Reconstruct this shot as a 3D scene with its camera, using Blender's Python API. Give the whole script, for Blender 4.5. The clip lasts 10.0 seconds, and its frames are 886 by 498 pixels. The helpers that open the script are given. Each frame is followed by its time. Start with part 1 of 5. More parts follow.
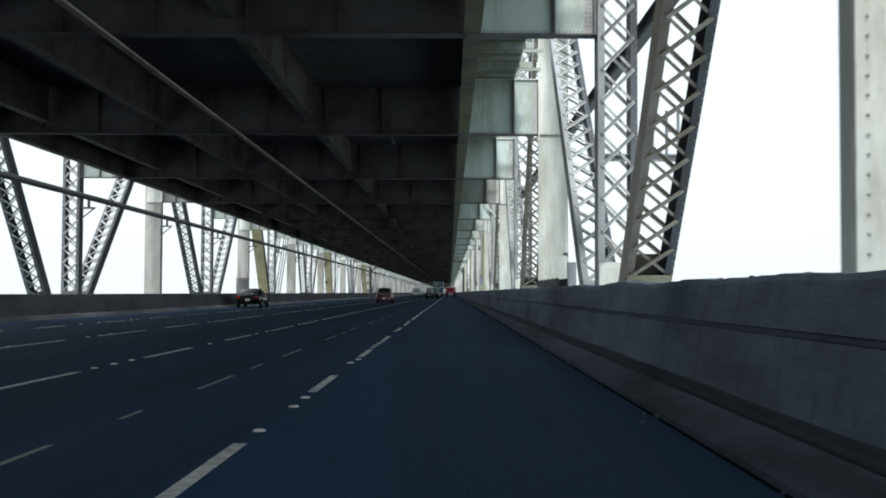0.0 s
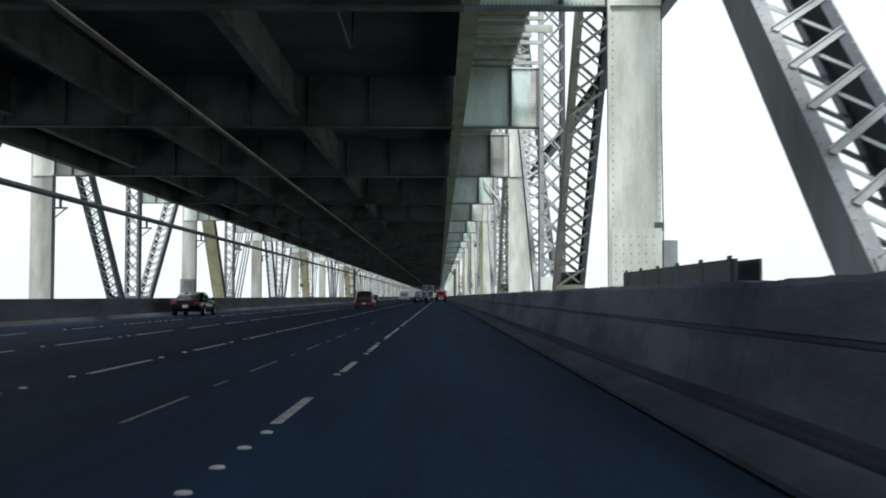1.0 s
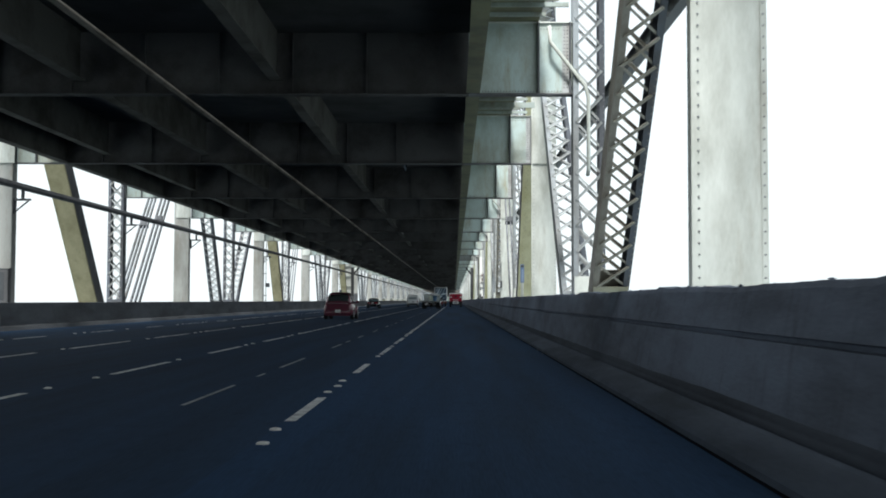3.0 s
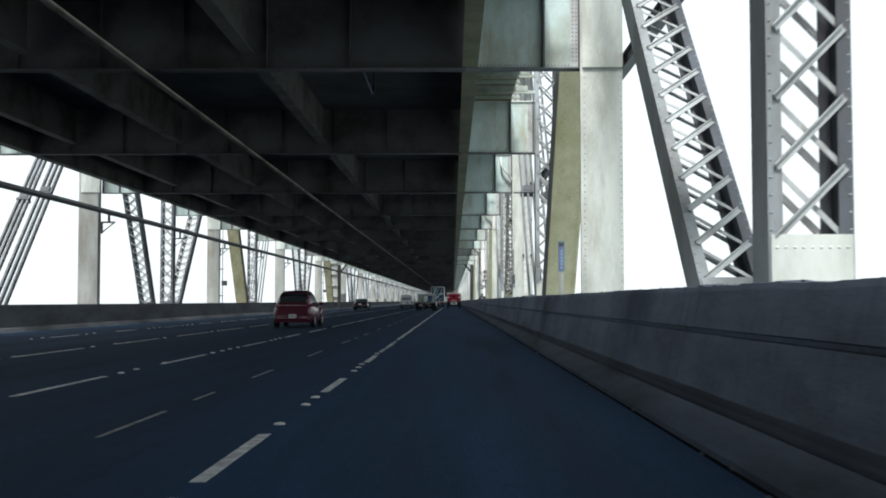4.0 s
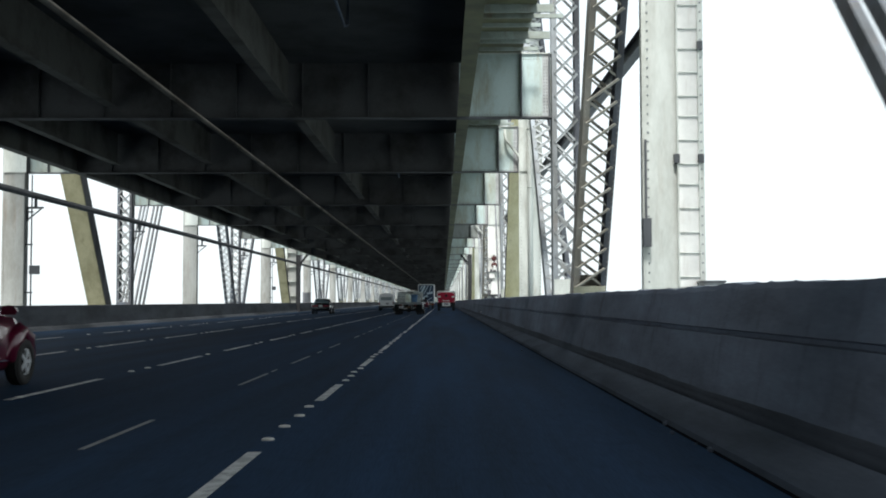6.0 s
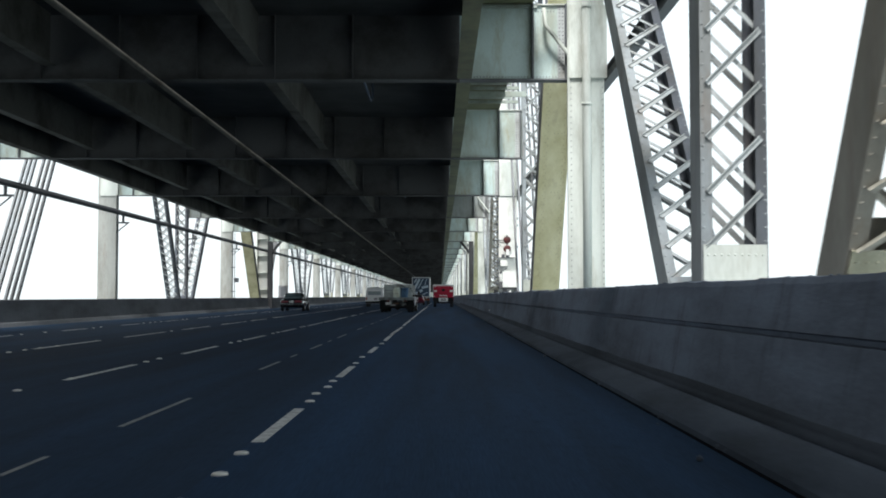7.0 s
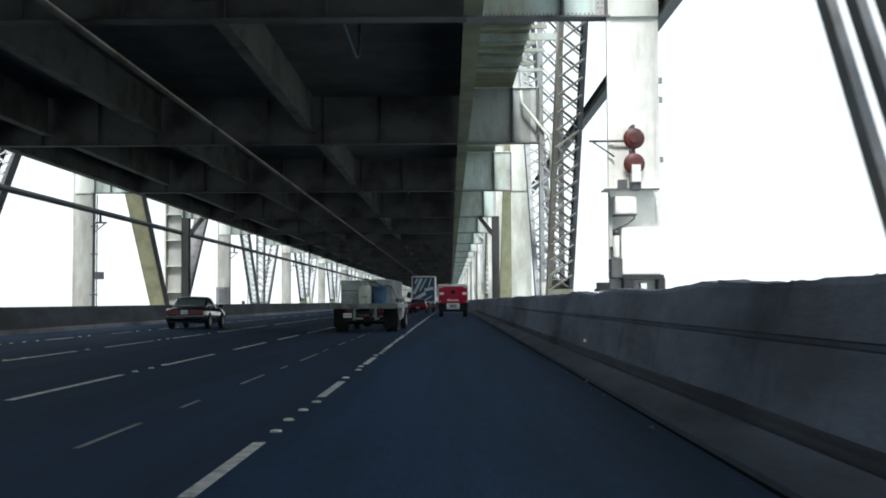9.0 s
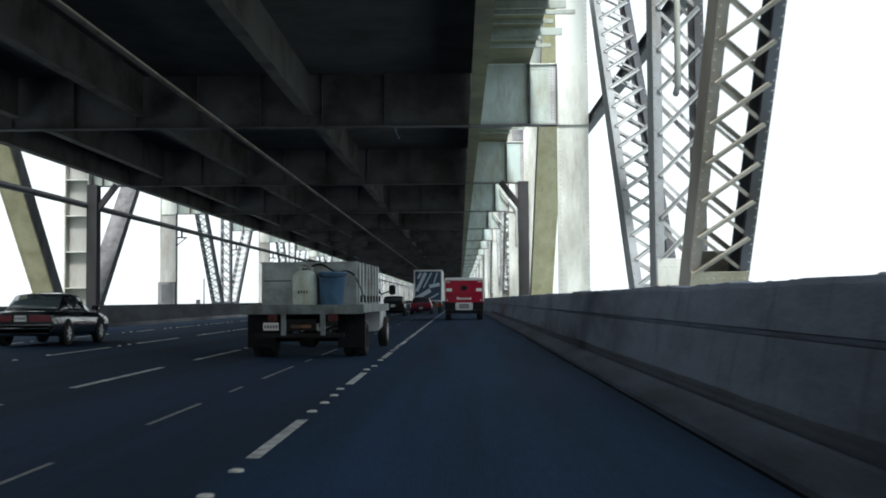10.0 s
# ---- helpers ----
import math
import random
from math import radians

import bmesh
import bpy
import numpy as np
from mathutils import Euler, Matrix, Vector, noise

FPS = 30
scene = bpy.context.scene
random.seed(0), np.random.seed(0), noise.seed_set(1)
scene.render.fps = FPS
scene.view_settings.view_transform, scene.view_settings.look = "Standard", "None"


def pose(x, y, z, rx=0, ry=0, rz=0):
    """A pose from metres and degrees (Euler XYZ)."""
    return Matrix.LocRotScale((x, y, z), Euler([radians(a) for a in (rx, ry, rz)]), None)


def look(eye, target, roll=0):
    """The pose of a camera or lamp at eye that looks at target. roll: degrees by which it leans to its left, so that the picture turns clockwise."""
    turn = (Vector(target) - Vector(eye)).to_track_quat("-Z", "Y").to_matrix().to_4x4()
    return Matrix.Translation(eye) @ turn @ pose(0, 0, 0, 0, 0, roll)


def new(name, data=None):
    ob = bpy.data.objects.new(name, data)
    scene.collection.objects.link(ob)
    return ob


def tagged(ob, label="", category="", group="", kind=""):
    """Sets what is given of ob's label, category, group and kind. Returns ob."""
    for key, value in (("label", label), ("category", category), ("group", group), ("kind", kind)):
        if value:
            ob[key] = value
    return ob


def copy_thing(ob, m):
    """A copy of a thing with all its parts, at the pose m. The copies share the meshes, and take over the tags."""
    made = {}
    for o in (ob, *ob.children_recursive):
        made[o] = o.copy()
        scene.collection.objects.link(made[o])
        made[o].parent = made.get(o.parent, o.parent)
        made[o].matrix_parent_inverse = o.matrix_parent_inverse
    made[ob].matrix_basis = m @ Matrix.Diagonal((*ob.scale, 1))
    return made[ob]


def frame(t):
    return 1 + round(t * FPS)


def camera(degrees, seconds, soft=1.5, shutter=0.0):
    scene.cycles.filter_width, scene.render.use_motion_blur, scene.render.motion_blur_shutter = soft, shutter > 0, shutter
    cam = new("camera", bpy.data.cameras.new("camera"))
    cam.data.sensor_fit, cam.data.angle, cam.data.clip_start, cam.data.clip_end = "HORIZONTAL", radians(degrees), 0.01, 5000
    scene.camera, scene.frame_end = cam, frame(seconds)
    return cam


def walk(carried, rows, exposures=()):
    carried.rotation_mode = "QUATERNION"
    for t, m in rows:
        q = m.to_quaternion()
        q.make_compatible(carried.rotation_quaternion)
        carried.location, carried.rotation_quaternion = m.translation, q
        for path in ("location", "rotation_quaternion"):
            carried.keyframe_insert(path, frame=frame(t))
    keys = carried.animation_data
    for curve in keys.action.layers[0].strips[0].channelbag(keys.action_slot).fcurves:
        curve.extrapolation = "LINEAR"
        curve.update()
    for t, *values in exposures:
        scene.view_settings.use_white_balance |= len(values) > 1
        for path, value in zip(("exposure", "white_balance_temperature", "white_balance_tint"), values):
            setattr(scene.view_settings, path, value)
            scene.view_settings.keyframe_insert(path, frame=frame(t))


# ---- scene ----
cam = camera(44.4, 10.0, soft=1.85, shutter=0.12)
PATH = [
    (0.0, (0.033, -0.711, 1.149), (-0.288, 49.289, 3.152), 0.25),
    (0.5, (0.000, 7.383, 1.149), (-0.310, 57.383, 3.251), -0.12),
    (1.0, (-0.072, 15.372, 1.149), (0.083, 65.372, 3.334), 0.13),
    (1.5, (-0.042, 23.663, 1.149), (-0.353, 73.663, 3.459), 0.20),
    (2.0, (-0.045, 31.898, 1.149), (-0.402, 81.898, 3.504), -0.10),
    (2.2, (-0.006, 35.216, 1.149), (-0.500, 85.216, 3.526), -0.00),
    (3.3, (0.023, 53.597, 1.149), (-0.503, 103.597, 3.491), 0.19),
    (3.5, (0.082, 56.966, 1.149), (-0.653, 106.966, 3.415), -0.24),
    (4.0, (0.077, 65.415, 1.149), (-0.380, 115.415, 3.539), -0.03),
    (4.5, (0.076, 74.031, 1.149), (-0.318, 124.031, 3.617), 0.13),
    (5.0, (0.069, 82.745, 1.149), (-0.445, 132.745, 3.684), 0.25),
    (5.5, (-0.020, 91.396, 1.149), (-0.217, 141.396, 3.677), 0.09),
    (6.0, (-0.100, 100.135, 1.149), (-0.122, 150.135, 3.555), -0.13),
    (6.2, (-0.105, 103.625, 1.149), (-0.145, 153.625, 3.526), -0.04),
    (7.3, (-0.108, 122.774, 1.149), (0.038, 172.774, 3.289), 0.00),
    (7.5, (-0.078, 126.308, 1.149), (-0.028, 176.308, 3.404), 0.11),
    (8.0, (-0.026, 135.325, 1.149), (-0.657, 185.325, 3.461), -0.20),
    (8.5, (0.001, 144.296, 1.149), (-0.435, 194.296, 3.637), 0.20),
    (9.0, (0.022, 153.382, 1.149), (-0.304, 203.382, 3.550), -0.32),
    (9.5, (-0.005, 162.694, 1.149), (-0.540, 212.694, 3.470), -0.04),
    (10.0, (-0.021, 171.976, 1.149), (-0.776, 221.976, 3.491), -0.39),
]
walk(cam, [(t, look(eye, target, roll)) for t, eye, target, roll in PATH],
     exposures=[(0.0, 0.86), (2.0, 0.92), (3.5, 0.99), (5.0, 0.97), (8.0, 1.1), (10.0, 1.1)])

# ---- light: bright overcast sky, a soft sun behind ----
world = bpy.data.worlds.new("world")
scene.world = world
world.use_nodes = True
wn = world.node_tree.nodes
sky = wn.new("ShaderNodeTexSky")
sky.sky_type = "NISHITA"
sky.sun_disc = False
sky.sun_elevation = radians(48)
sky.sun_rotation = radians(187.6)
sky.air_density = 1.0
sky.dust_density = 5.0
sky.ozone_density = 1.0
wn["Background"].inputs["Strength"].default_value = 0.116
veil = wn.new("ShaderNodeMix")          # a high white cloud layer over the blue
veil.data_type = "RGBA"
veil.inputs["Factor"].default_value = 0.85
veil.inputs["B"].default_value = (5.28, 5.82, 6.0, 1)
world.node_tree.links.new(sky.outputs["Color"], veil.inputs["A"])
world.node_tree.links.new(veil.outputs["Result"], wn["Background"].inputs["Color"])
sun = new("sun", bpy.data.lights.new("sun", "SUN"))
sun.data.energy, sun.data.angle, sun.data.color = 2.8, radians(10), (1.0, 0.985, 0.955)
sun.matrix_world = look((-4, -30, 43), (0, 0, 0))

# ---- materials ----
def mat(name, color, rough=0.6, metal=0.0, vary=0.25, scale=3.0, fine=40.0, bump=0.15, dirt=None, dirt_amount=0.5, stretch=(1, 1, 1), spec=0.5, coat=0.0, grit=0.14, rust=0.0, rust_color=(0.17, 0.095, 0.045)):
    """Principled surface with large stains, fine grain and relief at real-world size."""
    m = bpy.data.materials.new(name)
    m.use_nodes = True
    nt = m.node_tree
    b = nt.nodes["Principled BSDF"]
    b.inputs["Roughness"].default_value = rough
    b.inputs["Metallic"].default_value = metal
    b.inputs["Specular IOR Level"].default_value = spec
    b.inputs["Coat Weight"].default_value = coat
    mp = nt.nodes.new("ShaderNodeMapping")
    mp.inputs["Scale"].default_value = stretch
    geo = nt.nodes.new("ShaderNodeNewGeometry")
    nt.links.new(geo.outputs["Position"], mp.inputs["Vector"])
    big = nt.nodes.new("ShaderNodeTexNoise")
    big.inputs["Scale"].default_value = scale
    big.inputs["Detail"].default_value = 6
    big.inputs["Roughness"].default_value = 0.65
    small = nt.nodes.new("ShaderNodeTexNoise")
    small.inputs["Scale"].default_value = fine
    small.inputs["Detail"].default_value = 3
    for n in (big, small):
        nt.links.new(mp.outputs["Vector"], n.inputs["Vector"])
    d = dirt or tuple(c * (1 - vary) for c in color)
    ramp = nt.nodes.new("ShaderNodeValToRGB")
    ramp.color_ramp.elements[0].position = 0.35
    ramp.color_ramp.elements[1].position = 0.35 + 0.35 * (1.2 - dirt_amount)
    ramp.color_ramp.elements[0].color = (*d, 1)
    ramp.color_ramp.elements[1].color = (*color, 1)
    nt.links.new(big.outputs["Fac"], ramp.inputs["Fac"])
    grain = nt.nodes.new("ShaderNodeMix")
    grain.data_type = "RGBA"
    grain.blend_type = "OVERLAY"
    grain.inputs["Factor"].default_value = grit
    nt.links.new(ramp.outputs["Color"], grain.inputs["A"])
    nt.links.new(small.outputs["Fac"], grain.inputs["B"])
    last = grain.outputs["Result"]
    if rust:                            # streaks that run down from joints and rivets
        mp2 = nt.nodes.new("ShaderNodeMapping")
        mp2.inputs["Scale"].default_value = (2.6, 2.6, 0.4)
        nt.links.new(geo.outputs["Position"], mp2.inputs["Vector"])
        run = nt.nodes.new("ShaderNodeTexNoise")
        run.inputs["Scale"].default_value = 1.3
        run.inputs["Detail"].default_value = 9
        run.inputs["Roughness"].default_value = 0.72
        nt.links.new(mp2.outputs["Vector"], run.inputs["Vector"])
        rr = nt.nodes.new("ShaderNodeMapRange")
        rr.inputs["From Min"].default_value = 0.54
        rr.inputs["From Max"].default_value = 0.74
        rr.inputs["To Max"].default_value = rust
        nt.links.new(run.outputs["Fac"], rr.inputs["Value"])
        mr = nt.nodes.new("ShaderNodeMix")
        mr.data_type = "RGBA"
        mr.inputs["B"].default_value = (*rust_color, 1)
        nt.links.new(rr.outputs["Result"], mr.inputs["Factor"])
        nt.links.new(last, mr.inputs["A"])
        last = mr.outputs["Result"]
    nt.links.new(last, b.inputs["Base Color"])
    bp = nt.nodes.new("ShaderNodeBump")
    bp.inputs["Strength"].default_value = bump
    bp.inputs["Distance"].default_value = 0.01
    nt.links.new(small.outputs["Fac"], bp.inputs["Height"])
    nt.links.new(bp.outputs["Normal"], b.inputs["Normal"])
    return m


def plain(name, color, rough=0.4, metal=0.0, coat=0.0, emit=0.0):
    m = bpy.data.materials.new(name)
    m.use_nodes = True
    b = m.node_tree.nodes["Principled BSDF"]
    b.inputs["Base Color"].default_value = (*color, 1)
    b.inputs["Roughness"].default_value = rough
    b.inputs["Metallic"].default_value = metal
    b.inputs["Coat Weight"].default_value = coat
    if emit:
        b.inputs["Emission Color"].default_value = (*color, 1)
        b.inputs["Emission Strength"].default_value = emit
    return m


ASPHALT = mat("asphalt", (0.01737, 0.0388, 0.0763), rough=0.85, spec=0.04, scale=0.8, fine=60, bump=0.35, stretch=(1, 0.05, 1), grit=0.3, dirt=(0.01448, 0.02763, 0.04867), dirt_amount=0.5, rust=0.35, rust_color=(0.006, 0.009, 0.014))
# lighter, bluer asphalt: light from the right opening put into the colour
ASPHALT_LIT = mat("side_lit_asphalt", (0.01719, 0.04194, 0.08798), rough=0.85, spec=0.04, scale=0.8, fine=60, bump=0.35, stretch=(1, 0.05, 1), grit=0.3, dirt=(0.01381, 0.02864, 0.0532), dirt_amount=0.5, rust=0.35, rust_color=(0.006, 0.009, 0.014))
CONCRETE = mat("barrier_concrete", (0.1163, 0.1436, 0.1915), rough=0.9, spec=0.15, scale=0.7, fine=25, bump=0.3, dirt=(0.06156, 0.07296, 0.09456), stretch=(1, 0.35, 1.4), rust=0.7, rust_color=(0.03, 0.032, 0.035))
# lighter concrete for the far parapet: skylight from the right put into its colour
CONCRETE_L = mat("skylit_barrier_concrete", (0.143, 0.1562, 0.1738), rough=0.85, scale=0.7, fine=25, bump=0.3, dirt=(0.077, 0.0836, 0.0924), stretch=(1, 0.35, 1.4), rust=0.5, rust_color=(0.05, 0.052, 0.055))
KERB = mat("sooty_kerb_concrete", (0.06337, 0.07982, 0.1075), rough=0.9, spec=0.1, scale=1.2, fine=25, bump=0.3, dirt=(0.03506, 0.04403, 0.05889), stretch=(1, 0.3, 1))
STEEL = mat("silver_green_steel_paint", (0.292, 0.327, 0.352), rough=0.5, scale=0.8, fine=30, dirt=(0.17, 0.178, 0.176), dirt_amount=0.5, bump=0.12, stretch=(1, 1, 0.35), rust=0.45)
LACING = mat("pale_lacing_paint", (0.4558, 0.4859, 0.4945), rough=0.5, scale=1.2, fine=30, dirt=(0.2752, 0.2881, 0.2838), dirt_amount=0.5, bump=0.12, rust=0.5)
WARM = mat("faded_beige_steel_paint", (0.34, 0.325, 0.285), rough=0.5, scale=0.8, fine=30, dirt=(0.19, 0.175, 0.145), dirt_amount=0.5, bump=0.12, stretch=(1, 1, 0.35), rust=0.55)
WARMLACE = mat("faded_beige_lacing_paint", (0.4664, 0.4488, 0.3916), rough=0.5, scale=1.2, fine=30, dirt=(0.264, 0.2464, 0.2024), dirt_amount=0.5, bump=0.12, rust=0.55)
# dark grey standing for shade, inside laced members and on the far truss
SHADESTEEL = mat("shade_dark_steel_paint", (0.107, 0.122, 0.148), rough=0.6, scale=0.8, fine=30, dirt=(0.06, 0.063, 0.068), dirt_amount=0.5, bump=0.12, stretch=(1, 1, 0.35), rust=0.4)
PALE = mat("pale_steel_paint", (0.6486, 0.6862, 0.6486), rough=0.5, scale=0.9, fine=30, dirt=(0.376, 0.3948, 0.3572), dirt_amount=0.55, bump=0.1, stretch=(1, 1, 0.3), rust=0.4, rust_color=(0.22, 0.17, 0.10))
GOLD = mat("yellow_steel_paint", (0.81, 0.77, 0.52), rough=0.5, scale=1.1, fine=30, dirt=(0.62, 0.57, 0.32), dirt_amount=0.4, bump=0.1, stretch=(1, 1, 0.4), rust=0.4, rust_color=(0.3, 0.23, 0.10))
# GOLD darkened and browned: shade on the far truss put into the colour
KHAKI = mat("shade_toned_khaki_paint", (0.52, 0.465, 0.285), rough=0.55, scale=1.1, fine=30, dirt=(0.36, 0.315, 0.18), dirt_amount=0.5, bump=0.1, stretch=(1, 1, 0.4), rust=0.55, rust_color=(0.2, 0.15, 0.07))
PANELG = mat("dark_blue_grey_steel_paint", (0.25, 0.28, 0.275), rough=0.55, scale=0.9, fine=30, dirt=(0.15, 0.16, 0.145), dirt_amount=0.6, bump=0.1, stretch=(1, 1, 0.5), rust=0.7, rust_color=(0.16, 0.12, 0.06))
UNDER = mat("dark_deck_steel", (0.130, 0.127, 0.118), rough=0.9, scale=0.6, fine=20, dirt=(0.06545, 0.06108, 0.0541), dirt_amount=0.6, bump=0.2, spec=0.1)
BEAMWEB = mat("dark_beam_steel", (0.136, 0.1345, 0.1375), rough=0.9, scale=0.6, fine=20, dirt=(0.07613, 0.07125, 0.0693), dirt_amount=0.6, bump=0.2, spec=0.1)
SOFFIT = mat("dark_deck_concrete", (0.068, 0.0705, 0.075), rough=0.9, scale=0.5, fine=15, dirt=(0.034, 0.034, 0.034), bump=0.25)
# PALE darkened: shade on the far truss posts put into this grey
POSTGREY = mat("shade_toned_grey_post_paint", (0.3698, 0.3827, 0.3655), rough=0.5, scale=0.9, fine=30, dirt=(0.215, 0.215, 0.1935), dirt_amount=0.55, bump=0.1, stretch=(1, 1, 0.3), rust=0.5)
OLIVE = mat("olive_soffit_paint", (0.19, 0.196, 0.112), rough=0.6, scale=0.8, fine=30, dirt=(0.099, 0.099, 0.066), bump=0.1, rust=0.6)
CREAMP = mat("cream_steel_paint", (0.50, 0.485, 0.37), rough=0.5, scale=0.8, fine=30, dirt=(0.3, 0.29, 0.2), bump=0.1, rust=0.5)
RIBPAINT = mat("weathered_rib_paint", (0.3443, 0.405, 0.3847), rough=0.55, scale=0.9, fine=30, dirt=(0.189, 0.2052, 0.1688), bump=0.1, rust=0.5)
WHITEBOX = mat("white_cabinet_paint", (0.84, 0.85, 0.82), rough=0.45, scale=3, fine=40, bump=0.05, vary=0.12, rust=0.35, rust_color=(0.28, 0.2, 0.12))
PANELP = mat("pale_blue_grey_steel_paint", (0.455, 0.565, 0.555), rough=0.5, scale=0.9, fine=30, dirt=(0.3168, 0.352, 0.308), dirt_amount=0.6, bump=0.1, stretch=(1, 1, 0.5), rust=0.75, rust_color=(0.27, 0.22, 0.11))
GRIME = mat("grimy_grey_steel", (0.165, 0.169, 0.18), rough=0.7, scale=1.5, fine=30, dirt=(0.07, 0.07, 0.07), bump=0.15, stretch=(1, 1, 0.3))
RUST = mat("rusty_steel", (0.20, 0.10, 0.05), rough=0.8, scale=4, fine=60, dirt=(0.08, 0.05, 0.035), bump=0.3)
DARKSTEEL = mat("dark_steel", (0.078, 0.086, 0.096), rough=0.55, scale=1.5, fine=40, bump=0.15)
EYESTEEL = mat("weathered_eyebar_paint", (0.15, 0.168, 0.19), rough=0.5, scale=1.2, fine=40, dirt=(0.07, 0.072, 0.072), bump=0.15, rust=0.5)
SOOTY = mat("soot_black_steel", (0.028, 0.03, 0.034), rough=0.7, scale=1.5, fine=40, bump=0.15)
LINEPAINT = mat("worn_white_line_paint", (0.525, 0.5375, 0.5375), rough=0.6, scale=6, fine=70, dirt=(0.175, 0.1812, 0.1875), dirt_amount=0.55, bump=0.2)
OLDPAINT = mat("ghost_line_paint", (0.1725, 0.1748, 0.1782), rough=0.6, scale=5, fine=70, dirt=(0.06325, 0.0644, 0.069), dirt_amount=0.8, bump=0.2)
CERAMIC = plain("marker_ceramic", (0.6, 0.6, 0.57), 0.35)
WATER = mat("bay_water", (0.22, 0.27, 0.28), rough=0.3, scale=0.02, fine=0.4, bump=0.4)

# ---- geometry helpers ----
def box(bm, x0, x1, y0, y1, z0, z1, m=None):
    vs = [bm.verts.new((x, y, z)) for z in (z0, z1) for y in (y0, y1) for x in (x0, x1)]
    for f in ((0, 2, 3, 1), (4, 5, 7, 6), (0, 1, 5, 4), (2, 6, 7, 3), (0, 4, 6, 2), (1, 3, 7, 5)):
        bm.faces.new([vs[i] for i in f])
    if m is not None:
        bmesh.ops.transform(bm, matrix=m, verts=vs)
    return vs


def bar(bm, a, b, w, t, up=(0, 0, 1)):
    """A flat bar from a to b, w wide across and t thick along up."""
    a, b = Vector(a), Vector(b)
    d = (b - a).normalized()
    s = d.cross(Vector(up)).normalized()
    u = s.cross(d)
    vs = [bm.verts.new(p + s * i * w / 2 + u * j * t / 2) for p in (a, b) for i, j in ((-1, -1), (1, -1), (1, 1), (-1, 1))]
    for f in ((3, 2, 1, 0), (4, 5, 6, 7), (0, 1, 5, 4), (1, 2, 6, 5), (2, 3, 7, 6), (3, 0, 4, 7)):
        bm.faces.new([vs[i] for i in f])


def tube(bm, pts, r, n=10, caps=True):
    """A round tube along a polyline."""
    rings = []
    pts = [Vector(p) for p in pts]
    for i, p in enumerate(pts):
        d = (pts[min(i + 1, len(pts) - 1)] - pts[max(i - 1, 0)]).normalized()
        s = d.cross(Vector((0.31, 0.22, 0.93))).normalized()
        u = s.cross(d)
        rings.append([bm.verts.new(p + r * (math.cos(k * math.tau / n) * s + math.sin(k * math.tau / n) * u)) for k in range(n)])
    for q0, q1 in zip(rings, rings[1:]):
        for k in range(n):
            f = bm.faces.new((q0[k], q0[(k + 1) % n], q1[(k + 1) % n], q1[k]))
            f.smooth = True
    if caps:
        bm.faces.new(rings[0][::-1])
        bm.faces.new(rings[-1])


def lathe(bm, profile, n=20, m=None):
    """Rings of (radius, z) round the z axis, closed at both ends."""
    rings = [[bm.verts.new((r * math.cos(k * math.tau / n), r * math.sin(k * math.tau / n), z)) for k in range(n)] for r, z in profile]
    for q0, q1 in zip(rings, rings[1:]):
        for k in range(n):
            f = bm.faces.new((q0[k], q0[(k + 1) % n], q1[(k + 1) % n], q1[k]))
            f.smooth = True
    bm.faces.new(rings[0][::-1])
    bm.faces.new(rings[-1])
    if m is not None:
        bmesh.ops.transform(bm, matrix=m, verts=[v for q in rings for v in q])


def extrude_y(bm, profile, y0, y1, steps=1):
    """A closed x-z outline drawn out along y."""
    rings = [[bm.verts.new((x, y0 + (y1 - y0) * i / steps, z)) for x, z in profile] for i in range(steps + 1)]
    n = len(profile)
    for q0, q1 in zip(rings, rings[1:]):
        for k in range(n):
            bm.faces.new((q0[k], q0[(k + 1) % n], q1[(k + 1) % n], q1[k]))
    bm.faces.new(rings[0][::-1])
    bm.faces.new(rings[-1])
    return rings


def obj(name, bm, material):
    bmesh.ops.recalc_face_normals(bm, faces=bm.faces)
    me = bpy.data.meshes.new(name)
    bm.to_mesh(me)
    bm.free()
    me.materials.append(material)
    return new(name, me)


def part(name, bm, material, parent, label=""):
    ob = obj(name, bm, material)
    ob.parent = parent
    return tagged(ob, label) if label else ob


def share(name, mesh, parent, m):
    """One more piece on a mesh that already exists."""
    ob = new(name, mesh)
    ob.parent = parent
    ob.matrix_basis = m
    return ob


def boxes(*rows):
    bm = bmesh.new()
    for r in rows:
        box(bm, *r)
    return bm


# ---- the bridge in numbers (metres) ----
PANEL = 13.80          # panel length of the trusses
Y0 = 6.50               # first panel point
XR = 2.938              # inner face of the right truss
XC = -6.86              # middle of the bridge
W = 0.78                # width of truss members
Y_START, Y_END = -45.0, 1500.0
NEAR_K, FAR_K = -2, 40


PY = {0: 7.0, 1: 20.8, 2: 34.5, 3: 48.2, 4: 61.8, 5: 75.5, 9: 130.4, 10: 143.2, 11: 157.9, 12: 172.95, 13: 188.6, 14: 203.9, 15: 219.8}


def py(k):
    """Where panel point k stands along the bridge; panels grow towards the pier."""
    return PY[k] if k in PY else (Y0 + PANEL * k if k < 9 else PY[15] + 15.6 * (k - 15))


# ---- water, road, barriers ----
bm = bmesh.new()
bmesh.ops.create_grid(bm, x_segments=4, y_segments=4, size=4000)
water = obj("water", bm, WATER)
water.location = (0, 0, -50)
tagged(water, "grey-green bay water far below the bridge", "water", kind="structure")

bm = bmesh.new()
box(bm, -16.3, -1.6, Y_START, Y_END, -0.4, 0.0)
tagged(obj("road", bm, ASPHALT), "dark worn asphalt roadway of the lower bridge deck", "road", kind="structure")

